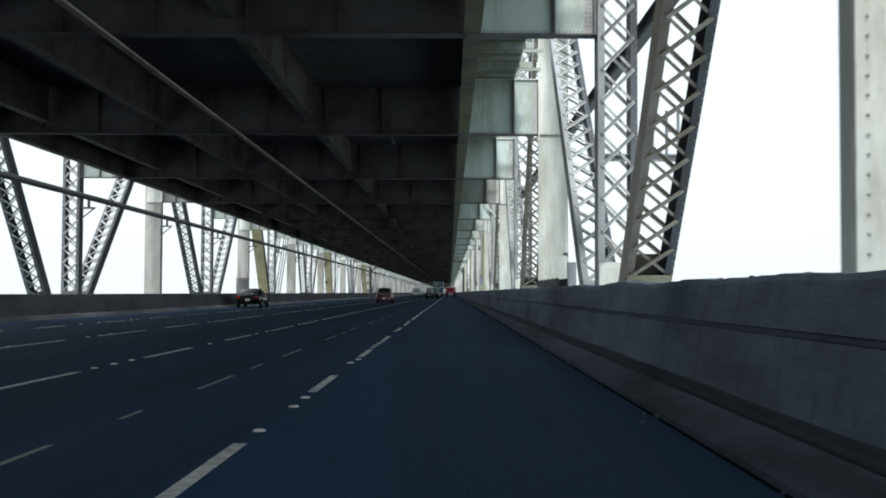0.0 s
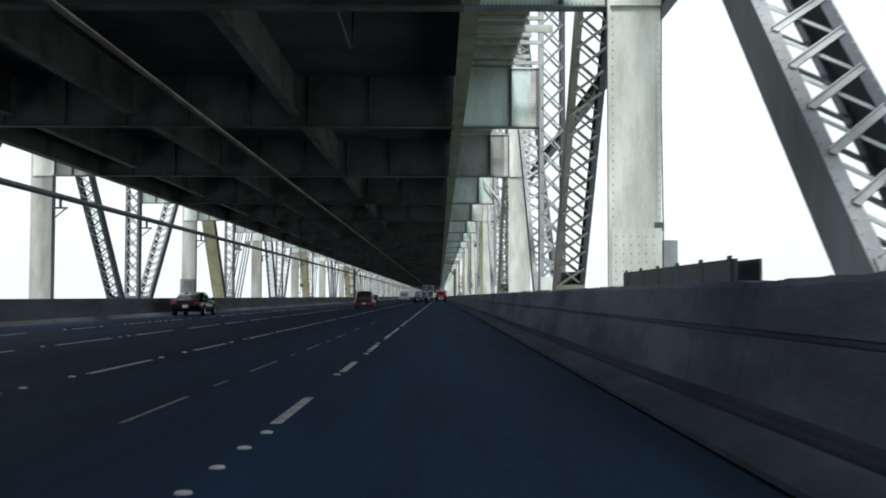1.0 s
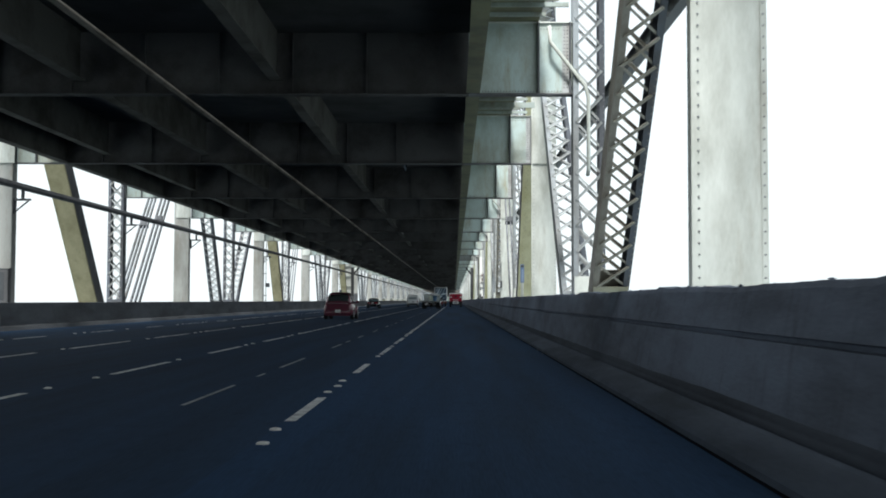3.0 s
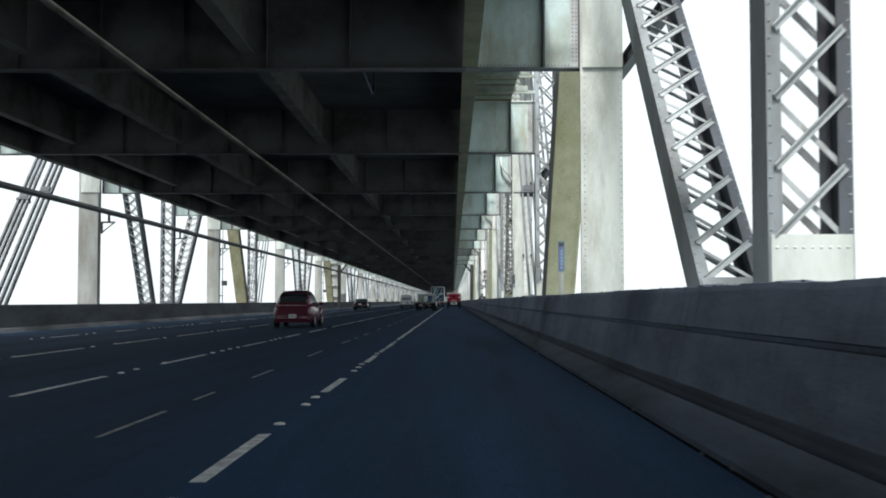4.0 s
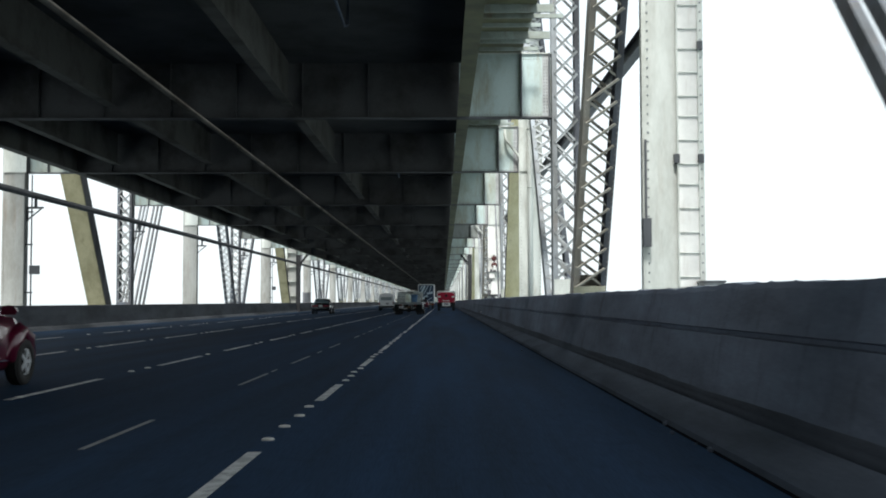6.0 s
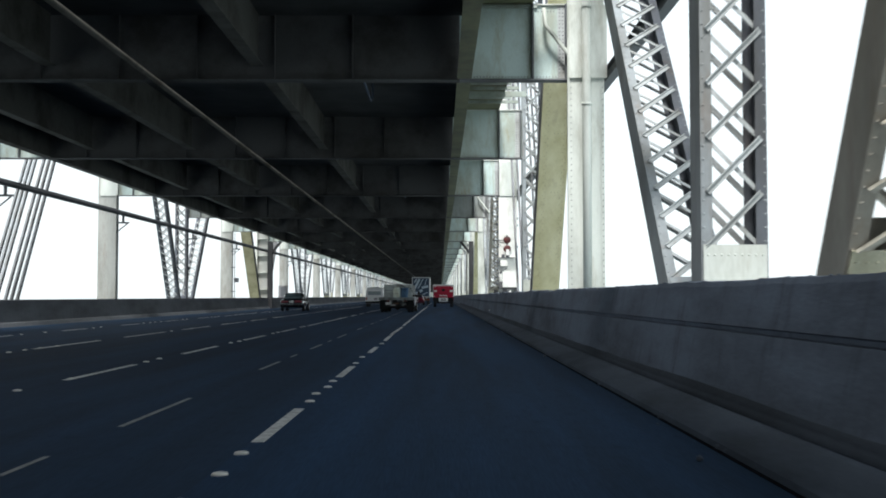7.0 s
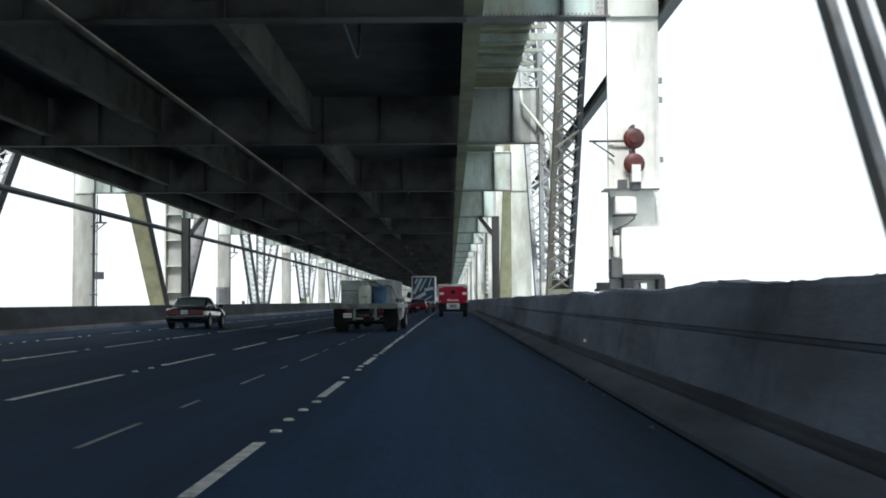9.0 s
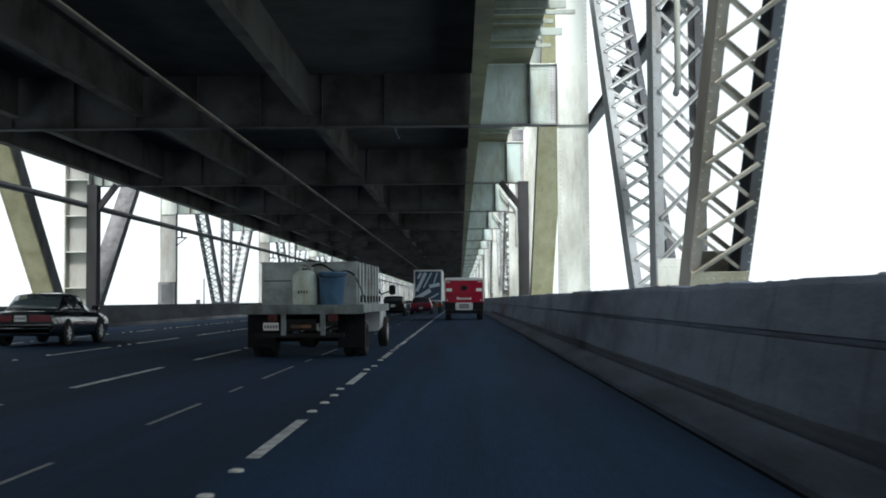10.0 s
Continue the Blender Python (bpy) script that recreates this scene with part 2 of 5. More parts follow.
# kerb-side lane as its own sheet, its colour lightened for side light
tagged(obj("road", boxes((-1.6, 2.1, Y_START, Y_END, -0.4, 0.0)), ASPHALT_LIT), "bluish-black asphalt of the kerb-side lane, tinted for side light", "road", kind="structure")

KB = [(1.97, 0.0), (1.98, 0.05), (2.02, 0.08), (2.30, 0.165), (2.34, 0.19), (2.34, -0.4), (1.97, -0.4)]
bm = bmesh.new()
extrude_y(bm, KB, Y_START, Y_END, 1)
tagged(obj("kerb", bm, KERB), "sooty dark concrete kerb at the foot of the parapet", "kerb", kind="structure")
RB = [(2.345, 0.05), (2.352, 0.21), (2.365, 0.25), (2.475, 0.83), (2.515, 0.84), (2.515, 0.875), (2.478, 0.89), (2.555, 1.24), (2.575, 1.29), (2.80, 1.30), (2.80, -0.4), (2.345, -0.4)]
bm = bmesh.new()
rings = extrude_y(bm, RB, Y_START, 255.0, 1500)
for q in rings:
    wob = noise.noise((0, q[0].co.y * 0.35, 0)) * 0.05 + noise.noise((0, q[0].co.y * 1.7, 5)) * 0.018 + max(0, noise.noise((3, q[0].co.y * 4.3, 5))) * 0.03
    for i in (7, 8, 9):
        q[i].co.z += wob
extrude_y(bm, RB, 255.0, Y_END, 1)
tagged(obj("barrier_right", bm, CONCRETE), "stained grey concrete parapet with a ledge along its face", "barrier", kind="structure")
LB = [(-15.95, 0.0), (-16.02, 0.14), (-16.14, 0.18), (-16.22, 0.98), (-16.24, 1.02), (-16.42, 1.02), (-16.42, -0.4), (-15.95, -0.4)]
bm = bmesh.new()
extrude_y(bm, LB[::-1], Y_START, Y_END, 1)
tagged(obj("barrier_left", bm, CONCRETE_L), "grey concrete parapet along the far side of the road", "barrier", kind="structure")

# ---- lane lines ----
CYCLE, DASH, FAR0 = 6.730, 2.5, 7.522
bm = boxes((-0.052, 0.052, -DASH, 0, 0.001, 0.005))
dash = obj("lane_dash", bm, LINEPAINT)
dash_mesh = dash.data
bpy.data.objects.remove(dash)
bm = bmesh.new()
lathe(bm, [(0.055, 0.0), (0.05, 0.014), (0.02, 0.02)], 10)
dot = obj("raised_marker", bm, CERAMIC)
dot_mesh = dot.data
bpy.data.objects.remove(dot)
rnd = random.Random(3)
for li, (lx, phase) in enumerate(((-1.545, 0.0), (-5.23, 6.75), (-8.93, 3.6), (-12.63, 0.5))):
    line = tagged(new("lane_line"), "worn white dashes with round raised markers between them", "road marking", kind="structure")
    for n in range(-3, 44):
        y = FAR0 + phase + CYCLE * n + ((1.7 if n > 21 else 1.2 if 12 <= n <= 16 else 0.4) if li == 1 else 0)
        share("dash", dash_mesh, line, pose(lx, y, 0.0) @ Matrix.Diagonal((1, rnd.uniform(0.93, 1.03) * (1 if li in (0, 3) else 1.8 if li == 2 or n > 21 else 1.35), 1, 1)))
        if n < 34:
            for j in range(4):
                if rnd.random() < (0.85 if li == 0 else 0.6):
                    share("raised_marker", dot_mesh, line, pose(lx + rnd.uniform(-0.03, 0.03), y + 0.75 + 0.94 * j, 0.0))
bm = bmesh.new()
for n in range(-3, 50):
    y = 7.4 + 6.8 * n + (1.35 if 8 <= n <= 16 else 0)
    x = -2.93 + rnd.uniform(-0.02, 0.02)
    box(bm, x - 0.025, x + 0.025, y - rnd.uniform(1.7, 3.0), y, 0.001, 0.005)
    if rnd.random() < 0.55:
        box(bm, x - 0.02, x + 0.02, y - rnd.uniform(5.0, 5.6), y - 4.45, 0.001, 0.005)
tagged(obj("old_line", bm, OLDPAINT), "faint broken remains of an old painted line", "road marking", kind="structure")


# ---- truss members: built once along z from the origin, then copied ----
DEPTH = 0.52


def lacing_angle(bm, a, b):
    """A small angle bar: a flat leg on the flanges and an upstanding leg along one edge."""
    bar(bm, a, b, 0.072, 0.014, (0, 1, 0))
    a, b = Vector(a), Vector(b)
    side = (b - a).normalized().cross(Vector((0, 1, 0))) * 0.030
    out = Vector((0, math.copysign(0.022, a.y) if abs(a.y) > 0.01 else -0.022, 0))
    bar(bm, a + side + out, b + side + out, 0.012, 0.030, (0, 1, 0))


def lattice_member(name, label, length, singles=True, foot=2.6, plate=None, paint=None, lace=None, outer=None):
    """Two side plates with flanges, laced on both open faces; batten plates at the foot."""
    e = tagged(new(name), label, "truss member", "bridge truss members")
    fl, paint, lace, outer = 0.135, paint or STEEL, lace or LACING, outer or SHADESTEEL
    for s in (-1, 1):
        a, b, c, h = s * W / 2, s * (W / 2 - 0.024), s * (W / 2 - fl), DEPTH / 2
        outline = [(a, -h), (a, h), (c, h), (c, h - 0.024), (b, h - 0.024), (b, -h + 0.024), (c, -h + 0.024), (c, -h)]
        bm = bmesh.new()
        rings = [[bm.verts.new((x, y, z)) for x, y in outline] for z in (0, length)]
        for i in range(8):
            bm.faces.new((rings[0][i], rings[0][(i + 1) % 8], rings[1][(i + 1) % 8], rings[1][i]))
        bm.faces.new(rings[0])
        bm.faces.new(rings[1])
        # outer plate darker: the shade inside the member is put into its colour
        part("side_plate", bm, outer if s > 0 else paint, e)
    for f in (-1, 1):
        part("batten_plate", boxes((-W / 2 + 0.02, W / 2 - 0.02, f * (DEPTH / 2 + 0.022) - 0.008, f * (DEPTH / 2 + 0.022) + 0.008, 0.0, foot)), (plate or PALE) if f < 0 else paint, e)
    pitch = 0.64
    count = int((length - foot) / pitch)
    reach = W / 2 - 0.075
    if singles:
        bm = bmesh.new()
        for s in (-1, 1):
            rivet_rows(bm, (s * (W / 2 - 0.03),), -DEPTH / 2 - 0.001, 1.2, 9.5, 0.16)
        tagged(part("rivets", bm, paint, e), kind="stuff")
        bm = bmesh.new()
        rivet_rows(bm, [-0.32 + 0.08 * i for i in range(9)], -DEPTH / 2 - 0.031, foot - 0.12, foot - 0.02, 0.2)
        tagged(part("rivets", bm, plate or PALE, e), kind="stuff")
        meshes = []
        for s in (-1, 1):
            bm = bmesh.new()
            lacing_angle(bm, (-s * reach, 0, 0), (s * reach, 0, pitch))
            ob = obj("lacing_bar", bm, lace)
            meshes.append(ob.data)
            bpy.data.objects.remove(ob)
        bm = bmesh.new()
        bar(bm, (reach, 0, 0), (-reach, 0, pitch), 0.052, 0.01, (0, 1, 0))
        ob = obj("cross_bar", bm, lace)
        cross_mesh = ob.data
        bpy.data.objects.remove(ob)
        for i in range(count):
            share("cross_bar", cross_mesh, e, pose(0, -DEPTH / 2 + 0.035, foot - 0.03 + i * pitch))
        for f in (-1, 1):
            for i in range(count):
                s = (1 - f) // 2
                share("lacing_bar", meshes[s], e, pose(0, f * (DEPTH / 2 + 0.02), foot - 0.03 + i * pitch))
    else:
        bm = bmesh.new()
        for f in (-1, 1):
            for i in range(count):
                y = f * (DEPTH / 2 + 0.02)
                bar(bm, (f * reach, y, foot - 0.03 + i * pitch), (-f * reach, y, foot - 0.03 + (i + 1) * pitch), 0.088, 0.014, (0, 1, 0))
        tagged(part("lacing", bm, lace, e), kind="stuff")
    return e


def rivet_rows(bm, cols, y, z0, z1, step):
    """Round-headed rivets on a face that looks along -y."""
    n = 6
    for x in cols:
        z = z0
        while z < z1:
            ring = [bm.verts.new((x + 0.017 * math.cos(k * math.tau / n), y, z + 0.017 * math.sin(k * math.tau / n))) for k in range(n)]
            top = bm.verts.new((x, y - 0.012, z))
            for k in range(n):
                bm.faces.new((ring[k], ring[(k + 1) % n], top))
            z += step


def solid_member(name, label, length, material, depth=0.66, W=W):
    """A riveted box column with edge angles."""
    e = tagged(new(name), label, "truss member", "bridge truss members")
    bm = boxes((-W / 2, W / 2, -depth / 2, depth / 2, 0, length))
    bmesh.ops.bevel(bm, geom=bm.edges[:], offset=0.008, segments=1, affect="EDGES")
    part("box_column", bm, material, e)
    for s in (-1, 1):
        part("edge_angle", boxes((s * W / 2 - 0.06, s * W / 2 + 0.016, -depth / 2 - 0.014, -depth / 2 + 0.10, 0, length)), material, e)
    if material in (GOLD, KHAKI):
        for s in (-1, 1):
            part("side_plate", boxes((s * (W / 2 + 0.02) - 0.004, s * (W / 2 + 0.02) + 0.004, -depth / 2 + 0.02, depth / 2, 0, length)), GRIME, e, "grimy grey side plate")
    bm = bmesh.new()
    if material in (GOLD, KHAKI):
        for z in (3.2, 5.6, 8.0, 10.4):
            rivet_rows(bm, (-0.04, 0.06, 0.16), -depth / 2 - 0.001, z, z + 0.1, 0.15)
        rivet_rows(bm, (-W / 2 + 0.085, W / 2 - 0.085), -depth / 2 - 0.0135, 0.6, length - 0.5, 0.27)
        rivet_rows(bm, (-W / 2 + 0.15, W / 2 - 0.15), -depth / 2 - 0.001, 0.735, length - 0.5, 0.27)
    else:
        rivet_rows(bm, (-W / 2 + 0.025, W / 2 - 0.025), -depth / 2 - 0.0135, 0.6, length - 0.5, 0.14)
    # rivets on pale posts take a darker colour that stands for their shadows
    tagged(part("rivets", bm, STEEL if material == PALE else KHAKI if material in (GOLD, KHAKI) else material, e), kind="stuff")
    return e


def eyebar_member(length, collars=True):
    """Six flat eyebars in two bundles with pin collars."""
    e = tagged(new("eyebar_tie"), "dark slender steel eyebars in two bundles", "truss member", "bridge truss members")
    for x in (-0.36, -0.13, 0.10, 0.46, 0.66, 0.86):
        part("eyebar", boxes((x - 0.04, x + 0.04, -0.085, 0.085, 0, length)), EYESTEEL, e)
    for x0, x1, z in ((-0.43, 0.17, 9.3), (0.39, 0.93, 8.9)) if collars else ():
        part("collar", boxes((x0, x1, -0.13, 0.13, z, z + 0.10)), DARKSTEEL, e)
        part("collar_pin", boxes((x0 + 0.12, x1 - 0.12, -0.15, 0.15, z + 0.10, z + 0.42)), DARKSTEEL, e)
    return e


WP = 0.85              # width of the box posts
ZB = -0.85             # bottom chord
ZT = 13.6              # top chord
DL = math.hypot(15.2, ZT - ZB)
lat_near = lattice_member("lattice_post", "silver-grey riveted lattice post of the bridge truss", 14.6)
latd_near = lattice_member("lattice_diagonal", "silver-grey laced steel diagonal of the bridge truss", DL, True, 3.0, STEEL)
lat_left = lattice_member("lattice_post", "shade-darkened grey laced lattice post of the far truss", 14.6, True, 2.0, SHADESTEEL, SHADESTEEL)
latd_left = lattice_member("lattice_diagonal", "shade-darkened grey laced diagonal of the far truss", DL, True, 2.6, SHADESTEEL, SHADESTEEL)
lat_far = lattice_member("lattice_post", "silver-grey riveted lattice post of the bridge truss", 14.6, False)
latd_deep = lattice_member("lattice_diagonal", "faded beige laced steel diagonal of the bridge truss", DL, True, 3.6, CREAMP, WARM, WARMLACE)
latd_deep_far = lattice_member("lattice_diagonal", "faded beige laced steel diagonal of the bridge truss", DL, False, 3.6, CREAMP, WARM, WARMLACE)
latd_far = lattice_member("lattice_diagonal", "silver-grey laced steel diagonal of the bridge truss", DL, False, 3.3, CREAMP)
post_s = solid_member("box_post", "pale grey riveted solid box post of the bridge truss", 14.6, PALE, 0.48, WP)
# one post in white: the glare of the sun is put into its colour
post_w = solid_member("box_post", "white riveted box post of the bridge truss, painted as sunlit", 14.6, WHITEBOX, 0.48, WP)
gold_d = solid_member("box_diagonal", "dull yellow riveted solid box diagonal of the bridge truss", DL, GOLD, 1.2)
gold_deep = solid_member("box_diagonal", "deep dull yellow riveted box diagonal of the bridge truss", DL, GOLD, 1.6)
eye_d = eyebar_member(DL)
eye_p = eyebar_member(DL, False)
# these three carry the far truss shade in their colours
post_g = solid_member("box_post", "shade-toned grey riveted solid box post of the bridge truss", 14.6, POSTGREY, 0.48, WP)
slab_d = solid_member("box_diagonal", "plain grey solid box diagonal beside the pier", DL, GRIME, 0.6)
khaki_d = solid_member("box_diagonal", "shade-toned khaki riveted solid box diagonal of the far truss", DL, KHAKI, 0.95)
PROTOS = [gold_deep, lat_left, latd_left, khaki_d, latd_deep_far, eye_p, post_g, slab_d, latd_deep, post_w, lat_near, latd_near, lat_far, latd_far, post_s, gold_d, eye_d]
# foot and slope of the diagonals on either side of a lattice post; the truss deepens towards the pier
DIAGONALS = {1: (17.7, 0.89, 23.3, 1.07), 3: (44.1, 0.80, 50.1, 1.07), 5: (72.1, 0.90, 78.4, 1.0), 7: (99.15, 0.78, 106.35, 0.95),
             9: (126.0, 0.58, 132.4, 0.9), 11: (153.45, 0.68, 160.4, 0.65), 13: (186.4, 0.60, 190.7, 0.79)}
POST_SHIFT = {2: -0.1, 6: -0.1, 8: -0.5, 10: -0.25}
SPECIAL = {7: (gold_deep, eye_d), 11: (gold_d, eye_p), 15: (gold_d, slab_d)}

for side, cx in ((0, XR + W / 2), (1, 2 * XC - XR - W / 2)):
    for k in range(NEAR_K, FAR_K):
        y = py(k)
        near = (0 <= k <= 15) if side == 0 else (2 <= k <= 17)
        if k % 2 == 0:
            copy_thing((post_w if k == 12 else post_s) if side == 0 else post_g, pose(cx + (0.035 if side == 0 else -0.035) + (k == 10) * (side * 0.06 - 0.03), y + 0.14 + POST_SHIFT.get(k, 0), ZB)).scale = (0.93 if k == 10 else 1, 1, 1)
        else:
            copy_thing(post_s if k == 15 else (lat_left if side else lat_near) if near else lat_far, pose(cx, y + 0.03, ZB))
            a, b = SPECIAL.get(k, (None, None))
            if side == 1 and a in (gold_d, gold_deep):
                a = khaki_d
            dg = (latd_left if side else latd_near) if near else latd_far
            yn, sn, yf, sf = DIAGONALS.get(k, (y - 3.0, 0.85, y + 2.7, 0.95))
            for proto, yd, sl, side_sign in ((a or (dg if side else latd_deep if near else latd_deep_far), yn, sn, 1), (b or dg, yf, sf, -1)):
                foot_y = yd + side_sign * sl * (1.38 - ZB)
                reach = (ZT - ZB) * math.hypot(1, sl) / DL
                m = pose(cx + 0.004 * side_sign, foot_y, ZB, side_sign * math.degrees(math.atan(sl)), 0, 0)
                copy_thing(proto, m).scale = (1 if side == 0 else -1, 1, reach)
for ob in PROTOS:
    for o in (*ob.children_recursive, ob):
        bpy.data.objects.remove(o)
for side, cx in ((0, XR + W / 2), (1, 2 * XC - XR - W / 2)):
    for k in range(NEAR_K, 24):
        y = py(k) + 0.14 - 0.26 + POST_SHIFT.get(k, 0)
        if k % 2 == 0:
            ob = obj("splice_plate", boxes((cx - W / 2 - 0.02, cx + W / 2 + 0.09, y - 0.045, y - 0.022, 6.27, 8.0)), PALE)
            tagged(ob, "pale riveted splice plate on a truss post", "plate", "splice plates")
for side, cx in ((0, XR + W / 2), (1, 2 * XC - XR - W / 2)):
    bm = boxes((cx - W / 2, cx + W / 2, Y_START, Y_END, ZB - 0.5, ZB + 0.25))
    tagged(obj("bottom_chord", bm, STEEL), "grey steel bottom chord of the bridge truss", "truss chord", kind="structure")
    bm = boxes((cx - W / 2, cx + W / 2, Y_START, Y_END, ZT - 0.2, ZT + 0.6))
    tagged(obj("top_chord", bm, STEEL), "grey steel top chord of the bridge truss", "truss chord", kind="structure")

# ---- upper deck ----
ZF, ZS = 6.27, 7.85     # underside of floor beams and of the slab
XE = 0.45               # right edge of the slab
XL = -14.7              # left edge, closer to its truss
tagged(obj("upper_deck", boxes((XL, XE, Y_START, Y_END, ZS, ZS + 0.35)), SOFFIT), "dark concrete slab of the upper deck", "bridge deck", kind="structure")


def floor_beam(panel):
    e = tagged(new("floor_beam"), "deep riveted steel floor beam under the upper deck", "floor beam", "floor beams")
    x0, x1 = 2 * XC - XR, XR
    # web and flange darker under the slab than on the outriggers
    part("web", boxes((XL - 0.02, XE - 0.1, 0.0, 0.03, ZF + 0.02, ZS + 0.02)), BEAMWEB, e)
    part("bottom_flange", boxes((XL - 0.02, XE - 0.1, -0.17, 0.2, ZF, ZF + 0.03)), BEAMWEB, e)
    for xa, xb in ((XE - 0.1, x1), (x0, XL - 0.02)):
        part("outrigger_web", boxes((xa, xb - 0.004, 0.0, 0.03, ZF + 0.02, ZS + 0.24)), panel, e, "pale blue-grey outrigger web" if panel == PANELP else "dark grey outrigger web")
        part("outrigger_flange", boxes((xa, xb, -0.17, 0.2, ZF, ZF + 0.03)), GRIME, e)
        part("top_flange", boxes((xa, xb, -0.06, 0.23, ZS + 0.24, ZS + 0.27)), PALE, e)
    for x in (x1 - 0.85, x1 - 0.06, x0 + 0.85, x0 + 0.06):
        part("stiffener", boxes((x - 0.022, x + 0.022, -0.16, 0.0, ZF + 0.03, ZS + 0.24)), DARKSTEEL, e)
    for i in range(7):
        x = XL + 1.4 + i * 1.85
        part("stiffener", boxes((x - 0.012, x + 0.012, -0.13, 0.0, ZF + 0.03, ZS)), BEAMWEB, e)
    bm = bmesh.new()
    xs = [XE + 0.1 + 0.075 * i for i in range(int((XR - XE - 0.15) / 0.075))]
    rivet_rows(bm, xs, -0.001, ZF + 0.10, ZF + 0.11, 0.1)
    rivet_rows(bm, (x1 - 0.20, x1 - 0.12), -0.0125, ZF + 0.2, ZS + 0.2, 0.09)
    rivet_rows(bm, [x1 - 0.78 + 0.075 * i for i in range(7)], -0.001, ZS + 0.10, ZS + 0.14, 0.1)
    tagged(part("rivets", bm, GRIME, e), kind="stuff")
    part("edge_strip", boxes((x1 - 0.25, x1 - 0.082, -0.012, -0.001, ZF + 0.03, ZS + 0.235)), LACING, e)
    part("bottom_angle", boxes((XE + 0.06, x1 - 0.085, -0.03, -0.013, ZF + 0.03, ZF + 0.06)), GRIME, e)
    return e


fb, fb_dark = floor_beam(PANELP), floor_beam(PANELG)
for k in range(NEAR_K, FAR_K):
    copy_thing(fb_dark if k in (4, 13) else fb, pose(0, py(k), 0))
for q in (fb, fb_dark):
    for o in (*q.children_recursive, q):
        bpy.data.objects.remove(o)


srt = tagged(new("stringer"), "dark steel stringer between two floor beams", "stringer", "stringers")
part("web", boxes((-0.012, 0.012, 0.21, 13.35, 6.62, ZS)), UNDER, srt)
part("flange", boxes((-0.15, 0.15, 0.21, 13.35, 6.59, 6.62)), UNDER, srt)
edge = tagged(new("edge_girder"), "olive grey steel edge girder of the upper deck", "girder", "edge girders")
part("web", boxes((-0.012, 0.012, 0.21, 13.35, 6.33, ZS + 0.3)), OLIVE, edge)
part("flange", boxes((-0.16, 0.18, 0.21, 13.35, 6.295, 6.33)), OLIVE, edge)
edge_left = tagged(new("edge_girder"), "dark steel edge girder of the upper deck", "girder", "edge girders")
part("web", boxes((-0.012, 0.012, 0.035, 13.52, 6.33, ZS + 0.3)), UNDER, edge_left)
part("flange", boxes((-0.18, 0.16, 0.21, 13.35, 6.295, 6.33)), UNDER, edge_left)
for k in range(NEAR_K, FAR_K - 1):
    st = (py(k + 1) - py(k)) / 13.53
    for proto, xs in ((srt, (XC - 2.5, XC + 2.42, XC - 6.2)), (edge, (XE,)), (edge_left, (XL,))):
        for x in xs:
            copy_thing(proto, pose(x, py(k), 0)).scale = (1, st, 1)
for q in (srt, edge, edge_left):
    for o in (*q.children_recursive, q):
        bpy.data.objects.remove(o)

# overhang beyond the edge girder: soffit plates on cross ribs
for side in (0, 1):
    for k in range(NEAR_K, FAR_K - 1):
        e = tagged(new("walkway_soffit"), "olive grey steel overhang with cross ribs", "deck overhang", "deck overhangs")
        part("plate", boxes((*((XE + 0.02, 2.1) if side == 0 else (XL - 0.75, XL - 0.02)), py(k) + 0.034, py(k + 1) - 0.004, ZS + 0.274, ZS + 0.33)), OLIVE, e)
        if k < 18 and side == 0:
            for i in range(15):
                y = py(k) + 0.7 + i * 0.86
                deep = 0.10 if i % 3 else 0.19
                part("rib", boxes((XE + 0.02, 2.2 + 0.62 * ((i * 7 + k * 3) % 5) / 4, y, y + 0.07, ZS + 0.272 - deep, ZS + 0.272)), RIBPAINT, e)

# pipes that run the length of the bridge
bm = bmesh.new()
tube(bm, [(XC + 0.1, Y_START, ZF - 0.075), (XC + 0.1, Y_END, ZF - 0.075)], 0.07, 10)
tagged(obj("deck_pipe", bm, UNDER), "long grey pipe slung under the floor beams", "pipe")
XP = 2 * XC - XR + 0.34
bm = bmesh.new()
tube(bm, [(XP, Y_START, 5.38), (XP, Y_END, 5.38)], 0.13, 12)
tagged(obj("side_pipe", bm, DARKSTEEL), "thick dark pipe carried along the truss posts", "pipe")
for k in range(0, FAR_K - 4):
    bm = boxes((XP - 0.36, XP + 0.30, py(k) - 0.06, py(k) + 0.06, 4.86, 4.94), (XP - 0.36, XP - 0.30, py(k) - 0.06, py(k) + 0.06, 4.36, 4.86))
    bar(bm, (XP - 0.33, py(k), 4.41), (XP + 0.22, py(k), 4.86), 0.05, 0.05)
    box(bm, XP - 0.05, XP + 0.05, py(k) - 0.05, py(k) + 0.05, 4.94, 5.25)
    tagged(obj("pipe_bracket", bm, DARKSTEEL), "dark steel bracket that carries the side pipe", "bracket", "pipe brackets")

# ---- far continuation of the trusses, too far to pick apart, and a backdrop added behind ----
bm = bmesh.new()
for cx in (XR + W / 2, 2 * XC - XR - W / 2):
    for k in range(FAR_K, 104):
        y = py(k)
        box(bm, cx - W / 2, cx + W / 2, y, y + 0.6, 0.2, 14)
        if k % 2:
            for s in (-1, 1):
                bar(bm, (cx, y, -0.5), (cx, y + s * 14.0, 13.8), W, 0.5, (0, s * 1.0, 0.3))
tagged(obj("far_truss", bm, STEEL), "grey steel trusses in the far distance", "bridge truss", kind="stuff")
bm = bmesh.new()
